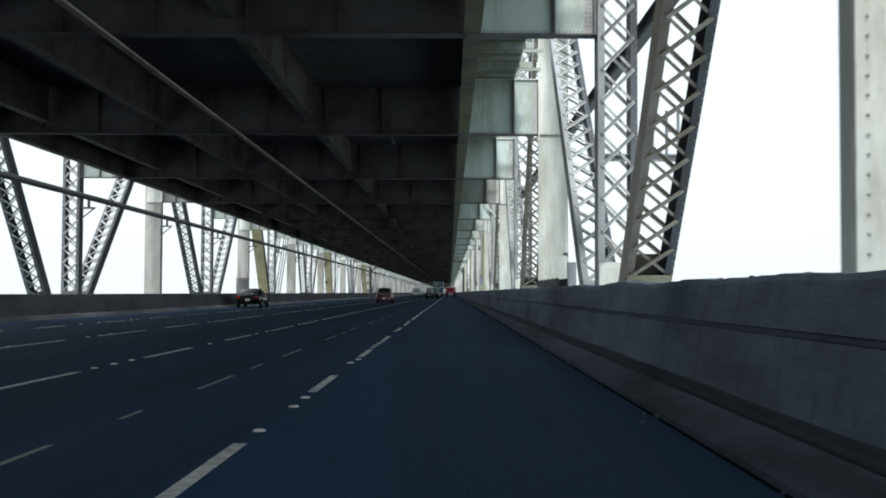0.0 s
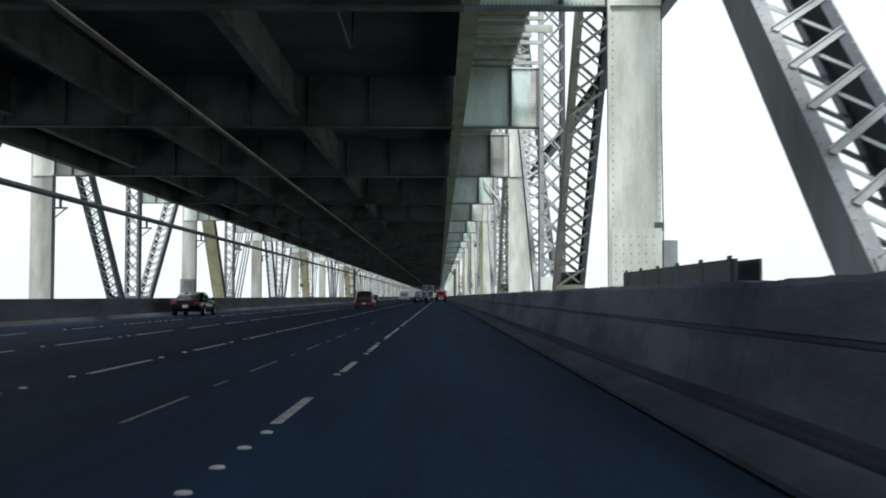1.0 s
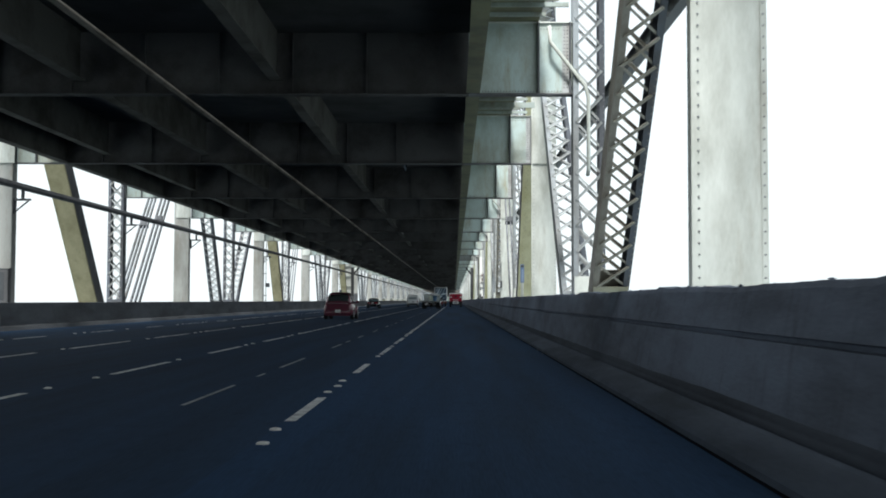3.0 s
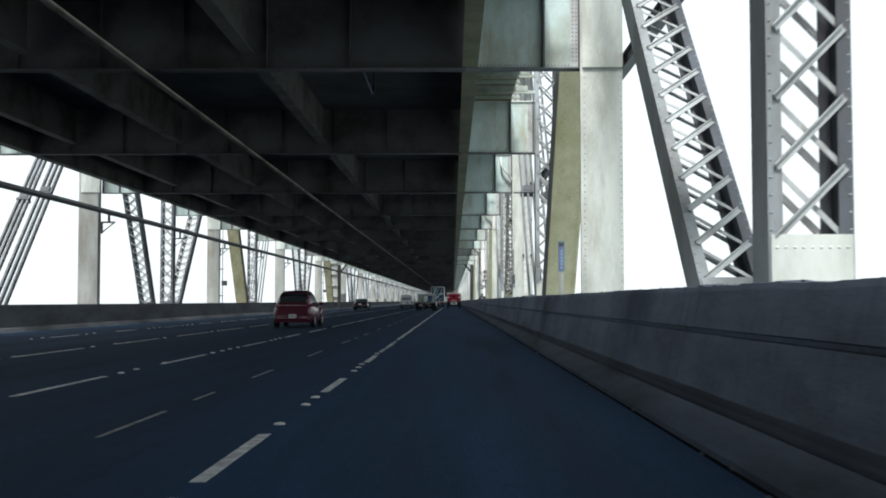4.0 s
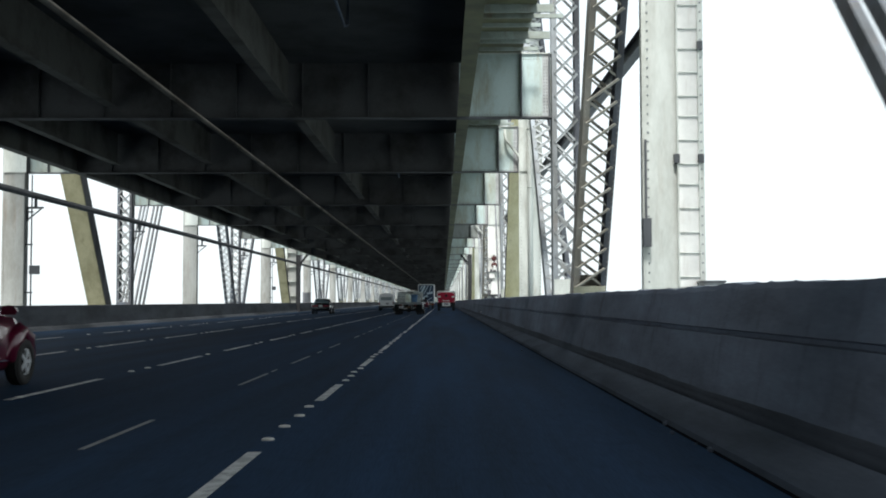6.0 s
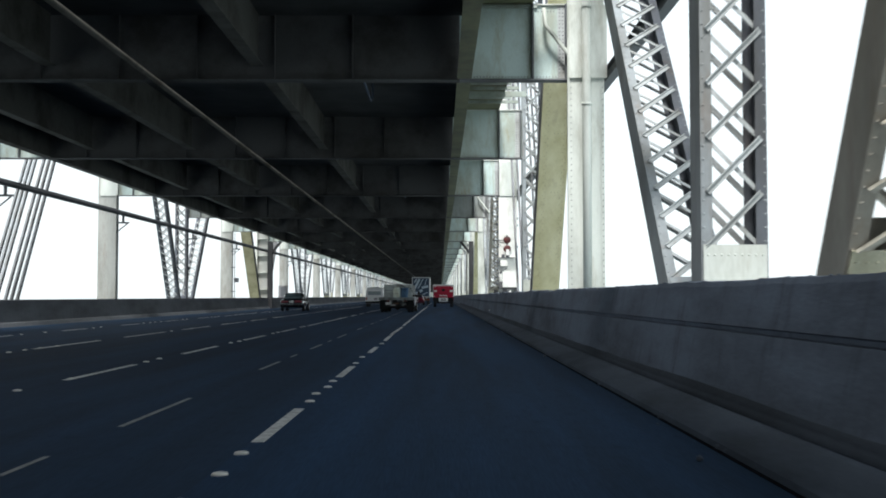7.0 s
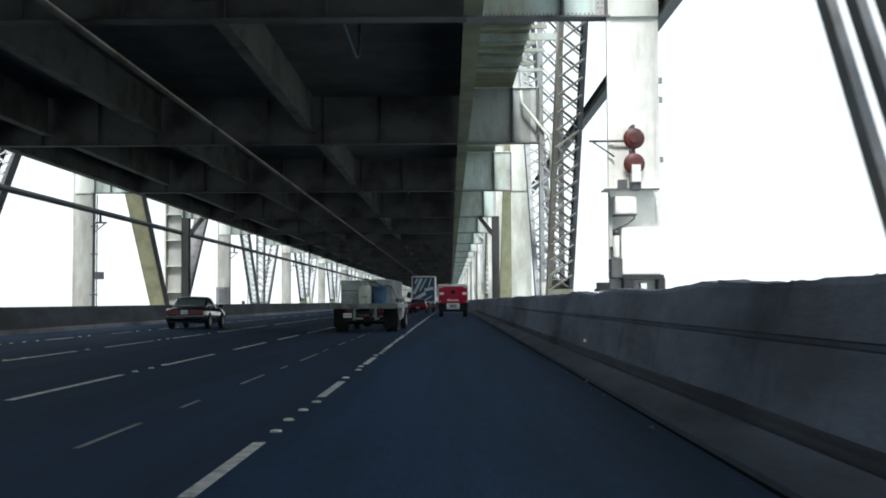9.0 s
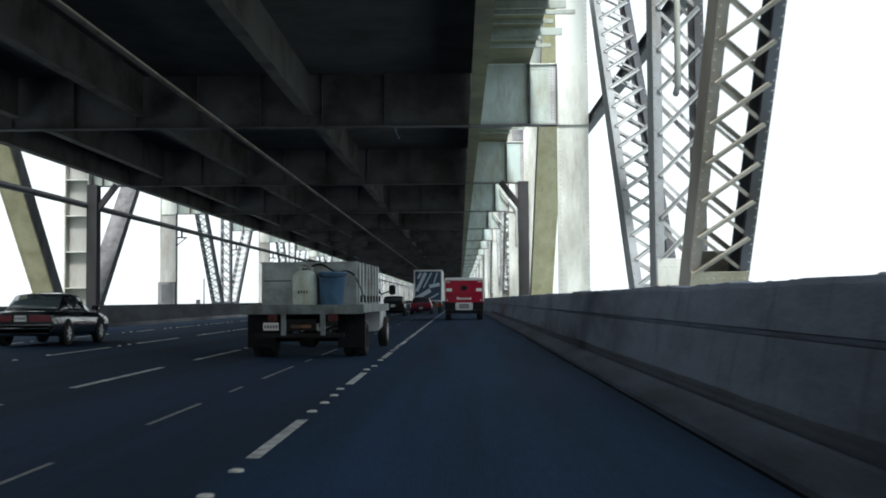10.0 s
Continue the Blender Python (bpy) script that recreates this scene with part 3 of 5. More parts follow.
for k in range(FAR_K, 104):
    box(bm, 2 * XC - XR, XR, py(k), py(k) + 0.3, ZF, ZS)
tagged(obj("far_floor_beams", bm, UNDER), "dark floor beams in the far distance", "floor beam", kind="stuff")
# added dark mound that blocks the bright gap at the deck's far end
bm = bmesh.new()
n = 40
top = [bm.verts.new((-107 + 200 * i / n, 2050 + 40 * noise.noise((i * 0.4, 0, 2)), -30 + 48 * math.sin(math.pi * i / n) + 3 * noise.noise((i * 0.7, 1, 0)))) for i in range(n + 1)]
mid = [bm.verts.new((-107 + 200 * i / n, 1850, -40 + 40 * math.sin(math.pi * i / n))) for i in range(n + 1)]
low = [bm.verts.new((-107 + 200 * i / n, 1650, -52)) for i in range(n + 1)]
for a, b in ((low, mid), (mid, top)):
    for i in range(n):
        bm.faces.new((a[i], a[i + 1], b[i + 1], b[i]))
BACKDROP = mat("far_end_backdrop", (0.05, 0.065, 0.055), rough=0.9, scale=0.02, fine=0.5, bump=0.3)
tagged(obj("hill", bm, BACKDROP), "dark backdrop added to close the far end of the bridge", "hill", kind="structure")
# dark joint in the gutter along the kerb
bm = boxes((1.932, 1.969, Y_START, Y_END, 0.001, 0.006))
JOINT = mat("gutter_grime", (0.011, 0.012, 0.015), rough=1.0, spec=0.0, scale=3, fine=30, bump=0.3)
tagged(obj("gutter", bm, JOINT), "dark grimy joint along the kerb", "gutter", kind="structure")
# added strip for the dark band at the parapet foot, its upper edge uneven
FOOTBAND = mat("dark_foot_band", (0.047, 0.0565, 0.072), rough=0.9, spec=0.05, scale=1.1, fine=30, bump=0.3, dirt=(0.030, 0.036, 0.045), stretch=(1, 0.2, 1))
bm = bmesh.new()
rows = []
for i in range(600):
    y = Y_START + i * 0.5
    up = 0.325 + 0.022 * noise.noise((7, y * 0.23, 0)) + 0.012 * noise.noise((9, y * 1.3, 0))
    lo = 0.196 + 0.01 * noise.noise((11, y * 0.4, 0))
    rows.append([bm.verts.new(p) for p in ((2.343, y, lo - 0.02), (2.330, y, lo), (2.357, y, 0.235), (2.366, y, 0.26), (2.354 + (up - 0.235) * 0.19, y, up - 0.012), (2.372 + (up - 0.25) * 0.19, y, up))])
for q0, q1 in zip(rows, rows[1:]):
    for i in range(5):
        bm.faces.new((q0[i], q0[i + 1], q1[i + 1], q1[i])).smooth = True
tagged(obj("foot_seal", bm, FOOTBAND), "dark strip added along the foot of the parapet", "seal", kind="structure")

# ---- vehicles: each built at the origin, tail at y = 0, driving along +y ----
TYRE = mat("tyre_rubber", (0.018, 0.018, 0.018), rough=0.85, scale=8, fine=80, bump=0.2)
RIM = plain("alloy_rim", (0.72, 0.74, 0.76), 0.35, 0.5)
GLASS = plain("tinted_car_glass", (0.035, 0.042, 0.047), 0.05, 0.0, 0.6)
PALEGLASS = plain("pale_tinted_car_glass", (0.075, 0.105, 0.115), 0.05, 0.0, 0.6)
DEEPLENS = plain("deep_red_lamp_lens", (0.13, 0.006, 0.016), 0.25, coat=0.5)
BLACKPL = mat("black_plastic", (0.014, 0.014, 0.015), rough=0.7, spec=0.15, scale=5, fine=60)
REDLIGHT = plain("red_lamp_lens", (0.24, 0.008, 0.018), 0.25, coat=0.5)
OLDLAMP = plain("dirty_red_lamp_lens", (0.07, 0.006, 0.007), 0.4)
CHROME = plain("chrome", (0.7, 0.7, 0.7), 0.12, 1.0)
PLATEW = plain("number_plate_white", (0.72, 0.72, 0.70), 0.4)
INK = plain("dark_ink", (0.03, 0.03, 0.06), 0.5)
MAROON = mat("maroon_car_paint", (0.092, 0.0025, 0.021), rough=0.3, scale=2, fine=50, bump=0.0, coat=0.6, spec=0.3, vary=0.15)
GREENCAR = mat("dark_green_car_paint", (0.006, 0.012, 0.021), rough=0.2, scale=2, fine=50, bump=0.0, coat=1.0, spec=0.5, vary=0.15)
BLACKCAR = mat("black_car_paint", (0.006, 0.006, 0.007), rough=0.3, scale=2, fine=50, bump=0.01, coat=0.4, spec=0.3, vary=0.15)
WHITECAR = mat("white_van_paint", (0.72, 0.74, 0.75), rough=0.3, scale=2, fine=50, bump=0.01, coat=0.4, vary=0.12)
REDPAINT = mat("red_van_paint", (0.3456, 0.00384, 0.03072), rough=0.4, scale=2, fine=50, bump=0.01, coat=0.1, spec=0.2, vary=0.15)
ALUMIN = mat("dull_aluminium_sheet", (0.435, 0.495, 0.495), rough=0.42, metal=0.35, scale=1.4, fine=30, dirt=(0.216, 0.216, 0.2052), bump=0.08)
POLISHED = mat("polished_aluminium_sheet", (0.70, 0.73, 0.75), rough=0.3, metal=0.35, scale=2, fine=30, dirt=(0.4, 0.4, 0.4), bump=0.05)
BEDSTEEL = mat("worn_bed_steel", (0.222, 0.262, 0.268), rough=0.6, metal=0.2, scale=2.5, fine=40, dirt=(0.1188, 0.1228, 0.1188), bump=0.2)
FRAMEST = mat("dirty_chassis", (0.02, 0.02, 0.02), rough=0.8, spec=0.15, scale=3, fine=40, bump=0.2)
TANKP = mat("stained_white_cylinder_paint", (0.60, 0.72, 0.68), rough=0.45, scale=4, fine=40, dirt=(0.44, 0.44, 0.33), dirt_amount=0.25, stretch=(1, 1, 0.4), bump=0.1)
BLUEPL = mat("blue_bucket_plastic", (0.12, 0.24, 0.396), rough=0.45, scale=3, fine=40, dirt=(0.072, 0.144, 0.24), bump=0.05)


def loft(bm, stations, smooth=True):
    """Skin through mirrored half outlines: every station is (y, [(x, z), ...]) from the sill up to the middle."""
    rings = []
    for y, half in stations:
        pts = [(x, z) for x, z in half] + [(-x, z) for x, z in half[::-1] if x > 1e-4]
        rings.append([bm.verts.new((x, y, z)) for x, z in pts])
    n = len(rings[0])
    for q0, q1 in zip(rings, rings[1:]):
        for i in range(n):
            f = bm.faces.new((q0[i], q0[(i + 1) % n], q1[(i + 1) % n], q1[i]))
            f.smooth = smooth
    bm.faces.new(rings[0][::-1])
    bm.faces.new(rings[-1])


def body_half(hw, z0, z1, crown=0.03, tuck=0.92):
    return [(hw * 0.90, z0), (hw * 0.985, z0 + 0.12 * (z1 - z0)), (hw, z0 + 0.45 * (z1 - z0)), (hw * 0.985, z0 + 0.75 * (z1 - z0)), (hw * tuck, z1 - 0.01), (hw * tuck * 0.7, z1 + crown * 0.6), (0, z1 + crown)]


def wheel(parent, x, y, r, w, rim_mat=None):
    e = tagged(new("wheel"), "")
    e.parent = parent
    e.location = (x, y, r)
    s = 1 if x > 0 else -1
    turn = pose(0, 0, 0, 0, 90 * s, 0)
    bm = bmesh.new()
    lathe(bm, [(r * 0.6, -w / 2), (r * 0.93, -w / 2), (r, -w * 0.36), (r, w * 0.36), (r * 0.93, w / 2), (r * 0.6, w / 2), (r * 0.58, w * 0.3)], 28, turn)
    part("tyre", bm, TYRE, e)
    bm = bmesh.new()
    lathe(bm, [(r * 0.60, w * 0.30), (r * 0.58, w * 0.44), (r * 0.5, w * 0.36), (r * 0.16, w * 0.32), (r * 0.12, w * 0.46)], 24, turn)
    part("rim", bm, rim_mat or RIM, e)
    for i in range(5):
        bm = bmesh.new()
        a = i * math.tau / 5
        bar(bm, (w * 0.42 * s, 0.1 * r * math.cos(a), 0.1 * r * math.sin(a)), (w * 0.44 * s, 0.56 * r * math.cos(a), 0.56 * r * math.sin(a)), 0.05, 0.02, (1, 0, 0))
        part("spoke", bm, rim_mat or RIM, e)
    return e


def number_plate(parent, x, y, z, w=0.31, h=0.155, ground=None, bars=5):
    p = part("number_plate", boxes((x - w / 2, x + w / 2, y - 0.012, y, z - h / 2, z + h / 2)), ground or PLATEW, parent)
    for i in range(bars):
        cx = x - w * 0.36 + i * w * 0.72 / (bars - 1)
        part("plate_mark", boxes((cx - w * 0.05, cx + w * 0.05, y - 0.015, y - 0.0125, z - h * 0.22, z + h * 0.18)), INK if ground is None else PLATEW, p)


def vehicle(name, label, category, at):
    e = tagged(new(name), label, category, "vehicles on the bridge")
    e.location = at
    return e


def cab_half(z0, z1, b, a):
    h = z1 - z0
    return [(b, z0), (b * 0.99, z0 + 0.2 * h), (0.5 * (a + b), z0 + 0.6 * h), (a, z1 - 0.09 * h), (a * 0.9, z1 - 0.03 * h), (a * 0.6, z1), (0, z1 + 0.012)]


def cab_point(row, f, s):
    """A point on the side of the glasshouse, f of the way up, a little proud of it."""
    y, z0, z1, b, a = row
    x = b * (1 - 0.05 * f) if f < 0.2 else b * 0.99 + (0.5 * (a + b) - b * 0.99) * (f - 0.2) / 0.4 if f < 0.6 else 0.5 * (a + b) + (a - 0.5 * (a + b)) * (f - 0.6) / 0.31
    return Vector((s * (x + 0.007), y, z0 + f * (z1 - z0)))


def side_pane(p, q, s):
    bm = bmesh.new()
    gap = 0.045 / max(0.1, abs(q[0] - p[0]))
    rows = []
    for f in (0.10, 0.2, 0.4, 0.6, 0.74, 0.84):
        a, b = cab_point(p, f, s), cab_point(q, f, s)
        rows.append([bm.verts.new(a.lerp(b, u)) for u in (gap, 0.5, 1 - gap)])
    for r0, r1 in zip(rows, rows[1:]):
        for i in range(2):
            bm.faces.new((r0[i], r0[i + 1], r1[i + 1], r1[i])).smooth = True
    ext = bmesh.ops.extrude_face_region(bm, geom=bm.faces[:])
    bmesh.ops.translate(bm, verts=[v for v in ext["geom"] if isinstance(v, bmesh.types.BMVert)], vec=(-s * 0.012, 0, 0))
    return bm


def end_pane(p, q):
    """The sloping glass between the belt line and the roof at one end of the cabin."""
    bm = bmesh.new()
    ring = [[(x, row[0], z) for x, z in [(-c, d) for c, d in cab_half(*row[1:])[3:]] + [(c, d) for c, d in cab_half(*row[1:])[3:6][::-1]]] for row in (p, q)]
    out = Vector((0, -1 if q[0] > p[0] else 1, 0.6)).normalized() * 0.012
    rows = []
    for u in (0.10, 0.5, 0.94):
        rows.append([bm.verts.new(Vector(a).lerp(Vector(b), u) * 1.0 + out) for a, b in zip(*ring)])
    for r0, r1 in zip(rows, rows[1:]):
        for i in range(len(r0) - 1):
            bm.faces.new((r0[i], r0[i + 1], r1[i + 1], r1[i])).smooth = True
    ext = bmesh.ops.extrude_face_region(bm, geom=bm.faces[:])
    bmesh.ops.translate(bm, verts=[v for v in ext["geom"] if isinstance(v, bmesh.types.BMVert)], vec=-out)
    return bm


def car(name, label, at, paint, low, cab, wheels, width, lamps, plate, mirror_y=2.6, mirror_z=0.98, rim=None, bumper=None, glass=None, lens=None):
    """low: (y, z0, z1, half width) of the body; cab: (y, z0, z1, half width below, above) of the glasshouse."""
    e = vehicle(name, label, "car", at)
    bm = bmesh.new()
    loft(bm, [(y, body_half(hw, z0, z1)) for y, z0, z1, hw in low])
    part("body", bm, paint, e)
    bm = bmesh.new()
    loft(bm, [(y, cab_half(z0, z1, b, a)) for y, z0, z1, b, a in cab])
    part("cabin", bm, paint, e)
    for p, q in zip(cab, cab[1:]):
        if min(p[2] - p[1], q[2] - q[1]) > 0.25:
            for s in (-1, 1):
                part("side_window", side_pane(p, q, s), GLASS, e, "dark tinted side window")
    part("rear_window", end_pane(cab[0], cab[1]), glass or GLASS, e, "tinted rear window")
    part("windscreen", end_pane(cab[-1], cab[-2]), GLASS, e)
    for s in (-1, 1):
        bm = bmesh.new()
        loft(bm, [(mirror_y - 0.06, [(0.02, -0.05), (0.09, -0.05), (0.11, 0.0), (0.08, 0.07), (0.0, 0.08)]), (mirror_y + 0.1, [(0.02, -0.03), (0.06, -0.03), (0.07, 0.0), (0.05, 0.04), (0.0, 0.05)])])
        bmesh.ops.translate(bm, verts=bm.verts, vec=(s * (width / 2 + 0.06), 0, mirror_z))
        part("mirror", bm, paint, e)
    for x, y in wheels:
        for s in (-1, 1):
            bm = bmesh.new()
            lathe(bm, [(0.37, 0.0), (0.36, 0.012)], 24, pose(s * (width / 2 - 0.008), y, 0.35, 0, 90 * s, 0))
            part("wheel_arch", bm, BLACKPL, e)
            wheel(e, s * (width / 2 - 0.07), y, 0.32, 0.2, rim)
    for lx0, lx1, lz0, lz1, ly in lamps:
        for s in (-1, 1):
            a, b = sorted((s * lx0, s * lx1))
            part("tail_lamp", boxes((a, b, ly - 0.03, ly + 0.25, lz0, lz1)), lens or REDLIGHT, e, "red tail lamp")
    if bumper:
        y, z0, z1, hw = bumper
        bm = boxes((-hw, hw, y - 0.09, y + 0.2, z0, z1))
        bmesh.ops.bevel(bm, geom=bm.edges[:], offset=0.09, segments=4, affect="EDGES")
        for f in bm.faces:
            f.smooth = True
        part("bumper", bm, paint, e)
    number_plate(e, *plate)
    return e


# flatbed truck with a metal bin, a gas cylinder and a blue bucket
TX, TY = -3.18, 193.65
truck = vehicle("flatbed_truck", "grimy flatbed work truck with a steel bed and white cab", "truck", (TX, TY, 0))
part("bed", boxes((-1.2, 1.2, 0.0, 4.7, 0.98, 1.05)), BEDSTEEL, truck)
for n, r in (("rear_rail", (-1.24, 1.24, -0.05, 0.0, 0.88, 1.07)), ("side_rail", (-1.25, -1.2, 0.0, 4.7, 0.90, 1.07)), ("side_rail", (1.2, 1.25, 0.0, 4.7, 0.90, 1.07))):
    bm = boxes(r)
    bmesh.ops.bevel(bm, geom=bm.edges[:], offset=0.012, segments=2, affect="EDGES")
    part(n, bm, BEDSTEEL, truck)
for x in (-0.35, 0.44):
    part("rail_post", boxes((x - 0.05, x + 0.05, -0.09, -0.05, 0.46, 1.05)), BEDSTEEL, truck)
for x in (-0.38, 0.38):
    part("frame_rail", boxes((x - 0.04, x + 0.04, 0.05, 6.4, 0.62, 0.86)), FRAMEST, truck)
part("rear_crossmember", boxes((-0.95, 0.86, -0.07, 0.02, 0.42, 0.50)), FRAMEST, truck)
part("tow_plate", boxes((-0.34, 0.30, -0.05, 0.0, 0.55, 0.78)), FRAMEST, truck)
part("lamp_board", boxes((-0.20, 0.20, -0.10, -0.055, 0.61, 0.67)), RUST, truck)
for x in (-0.57, 0.64):
    bm = boxes((x - 0.10, x + 0.10, -0.11, -0.02, 0.74, 0.88))
    bmesh.ops.bevel(bm, geom=bm.edges[:], offset=0.02, segments=2, affect="EDGES")
    part("tail_lamp", bm, OLDLAMP, truck, "dirty red tail lamp")
number_plate(truck, -0.60, -0.09, 0.64)
for s in (-1, 1):
    for x in (0.82, 1.07):
        wheel(truck, s * x, 1.05, 0.37, 0.22, FRAMEST)
    wheel(truck, s * 1.0, 5.75, 0.37, 0.22, WHITECAR)
    part("mud_flap", boxes((s * 0.93 - 0.28, s * 0.93 + 0.28, 0.5, 0.52, 0.20, 0.9)), BLACKPL, truck)
bm = bmesh.new()
tube(bm, [(-0.8, 1.05, 0.37), (0.8, 1.05, 0.37)], 0.075, 12)
part("axle", bm, FRAMEST, truck)
bm = bmesh.new()
bmesh.ops.create_uvsphere(bm, u_segments=16, v_segments=10, radius=0.2, matrix=Matrix.Translation((0, 1.03, 0.38)) @ Matrix.Diagonal((1, 0.85, 1, 1)))
for f in bm.faces:
    f.smooth = True
part("differential", bm, FRAMEST, truck)
bm = bmesh.new()
tube(bm, [(0.0, 1.2, 0.40), (0.0, 4.9, 0.55)], 0.045, 10)
part("drive_shaft", bm, FRAMEST, truck)
for s in (-1, 1):
    bm = bmesh.new()
    for i in range(4):
        box(bm, s * 0.52 - 0.035, s * 0.52 + 0.035, 0.45 + 0.1 * i, 1.65 - 0.1 * i, 0.46 + 0.022 * i, 0.48 + 0.022 * i)
    part("leaf_spring", bm, FRAMEST, truck)
bm = bmesh.new()
tube(bm, [(0.55, 0.15, 0.46), (0.55, 0.6, 0.47), (0.60, 1.6, 0.55), (0.60, 3.2, 0.5)], 0.04, 10)
part("exhaust_pipe", bm, FRAMEST, truck)
part("underbody_box", boxes((-1.17, -0.73, 1.75, 3.2, 0.48, 0.88)), FRAMEST, truck)
bm = bmesh.new()
loft(bm, [(4.8, body_half(1.02, 0.40, 1.35)), (5.4, body_half(1.03, 0.40, 1.32)), (6.1, body_half(1.0, 0.40, 1.25)), (7.0, body_half(0.92, 0.42, 1.12))])
part("cab_body", bm, WHITECAR, truck)
bm = bmesh.new()
loft(bm, [(4.8, [(0.92, 1.3), (0.9, 1.5), (0.85, 1.85), (0.8, 1.98), (0.5, 2.02), (0, 2.03)]), (5.7, [(0.94, 1.3), (0.9, 1.5), (0.85, 1.85), (0.8, 1.98), (0.5, 2.02), (0, 2.03)]), (6.3, [(0.9, 1.22), (0.86, 1.25), (0.8, 1.28), (0.75, 1.3), (0.5, 1.3), (0, 1.3)])])
part("cab_windows", bm, GLASS, truck)
bm = bmesh.new()
loft(bm, [(4.75, [(0.86, 1.9), (0.84, 1.98), (0.5, 2.05), (0, 2.07)]), (5.75, [(0.86, 1.9), (0.84, 1.98), (0.5, 2.05), (0, 2.07)])])
part("cab_roof", bm, WHITECAR, truck)
for s in (-1, 1):
    bm = boxes((s * 1.21 - 0.085, s * 1.21 + 0.085, 5.8, 5.87, 1.28, 1.54))
    bmesh.ops.bevel(bm, geom=bm.edges[:], offset=0.03, segments=2, affect="EDGES")
    part("mirror", bm, BLACKPL, truck)
    bm = bmesh.new()
    tube(bm, [(s * 0.94, 5.75, 1.3), (s * 1.15, 5.83, 1.38)], 0.018, 8)
    part("mirror_arm", bm, BLACKPL, truck)
bin_ob = vehicle("metal_bin", "dull aluminium bin with ribbed sides on the truck bed", "bin", (TX, TY, 1.05))
BX0, BX1, BY0, BY1, BH = -0.95, 1.02, 0.62, 4.55, 0.87
part("rear_panel", boxes((BX0, BX1, BY0, BY0 + 0.03, 0, BH)), ALUMIN, bin_ob)
part("front_panel", boxes((BX0, BX1, BY1 - 0.03, BY1, 0, BH)), ALUMIN, bin_ob)
part("side_panel", boxes((BX0, BX0 + 0.03, BY0 + 0.03, BY1 - 0.03, 0, BH)), ALUMIN, bin_ob)
part("side_panel", boxes((BX1 - 0.03, BX1, BY0 + 0.03, BY1 - 0.03, 0, BH)), ALUMIN, bin_ob)
part("load", boxes((BX0 + 0.03, BX1 - 0.03, BY0 + 0.03, BY1 - 0.03, 0.02, BH - 0.12)), FRAMEST, bin_ob)
for i in range(7):
    y = BY0 + 0.12 + i * 0.54
    part("rib", boxes((BX1, BX1 + 0.05, y, y + 0.09, 0.02, BH + 0.02)), ALUMIN, bin_ob)
    part("side_sheet", boxes((BX1, BX1 + 0.012, y + 0.11, y + 0.33, 0.03, BH)), POLISHED, bin_ob, "brighter polished sheet")
    part("latch", boxes((BX1, BX1 + 0.07, y + 0.16, y + 0.3, 0.06, 0.2)), FRAMEST, bin_ob)
part("rim_rail", boxes((BX0 - 0.02, BX1 + 0.02, BY0 - 0.02, BY0 + 0.05, BH, BH + 0.03)), ALUMIN, bin_ob)
bm = boxes((BX0 + 0.05, BX0 + 0.62, BY0 - 0.018, BY0, 0.50, 0.52))
part("dent", bm, FRAMEST, bin_ob)
tank = vehicle("gas_cylinder", "stained white gas cylinder on the truck bed", "gas cylinder", (TX + 0.02, TY + 0.31, 1.05))
bm = bmesh.new()
lathe(bm, [(0.18, 0.0), (0.235, 0.015), (0.245, 0.06), (0.247, 0.30), (0.249, 0.306), (0.249, 0.318), (0.246, 0.324), (0.245, 0.54), (0.236, 0.60), (0.212, 0.65), (0.17, 0.69), (0.11, 0.712), (0.05, 0.718)], 32)
part("shell", bm, TANKP, tank)
bm = bmesh.new()
lathe(bm, [(0.06, 0.715), (0.06, 0.75), (0.03, 0.77), (0.03, 0.80)], 14)
part("valve", bm, DARKSTEEL, tank)
bm = bmesh.new()
tube(bm, [(0.0, 0.0, 0.775), (0.07, -0.02, 0.78)], 0.014, 8)
lathe(bm, [(0.035, 0.80), (0.04, 0.805), (0.04, 0.82), (0.02, 0.825)], 12)
part("hand_wheel", bm, RUST, tank, "rusty valve wheel")
bm = bmesh.new()
tube(bm, [(0.15 * math.cos(a), 0.15 * math.sin(a), 0.77) for a in [i * math.tau / 16 for i in range(14)]], 0.016, 8)
part("collar", bm, TANKP, tank)
for a in (0.3, 2.2, 4.2):
    part("collar_leg", boxes((0.15 * math.cos(a) - 0.02, 0.15 * math.cos(a) + 0.02, 0.15 * math.sin(a) - 0.01, 0.15 * math.sin(a) + 0.01, 0.68, 0.77)), TANKP, tank)
for i in range(4):
    x = -0.09 + 0.055 * i
    part("stencil_mark", boxes((x - 0.012, x + 0.012, -0.250, -0.243, 0.24 + 0.01 * (i % 2), 0.30)), INK, tank)
buck = vehicle("bucket", "large blue plastic bucket on the truck bed", "bucket", (TX + 0.57, TY + 0.32, 1.05))
bm = bmesh.new()
lathe(bm, [(0.21, 0.0), (0.225, 0.01), (0.275, 0.64), (0.30, 0.65), (0.30, 0.68), (0.265, 0.68), (0.21, 0.05)], 28)
part("pail", bm, BLUEPL, buck)
bm = bmesh.new()
tube(bm, [(0.285 * math.cos(a), 0.02 - 0.29 * math.sin(a), 0.63 - 0.06 * math.sin(a)) for a in [math.pi * i / 14 for i in range(15)]], 0.009, 6)
part("handle", bm, BLACKPL, buck)
hose = vehicle("hose", "black rubber hose slung over the metal bin", "hose", (TX, TY, 1.05))
bm = bmesh.new()
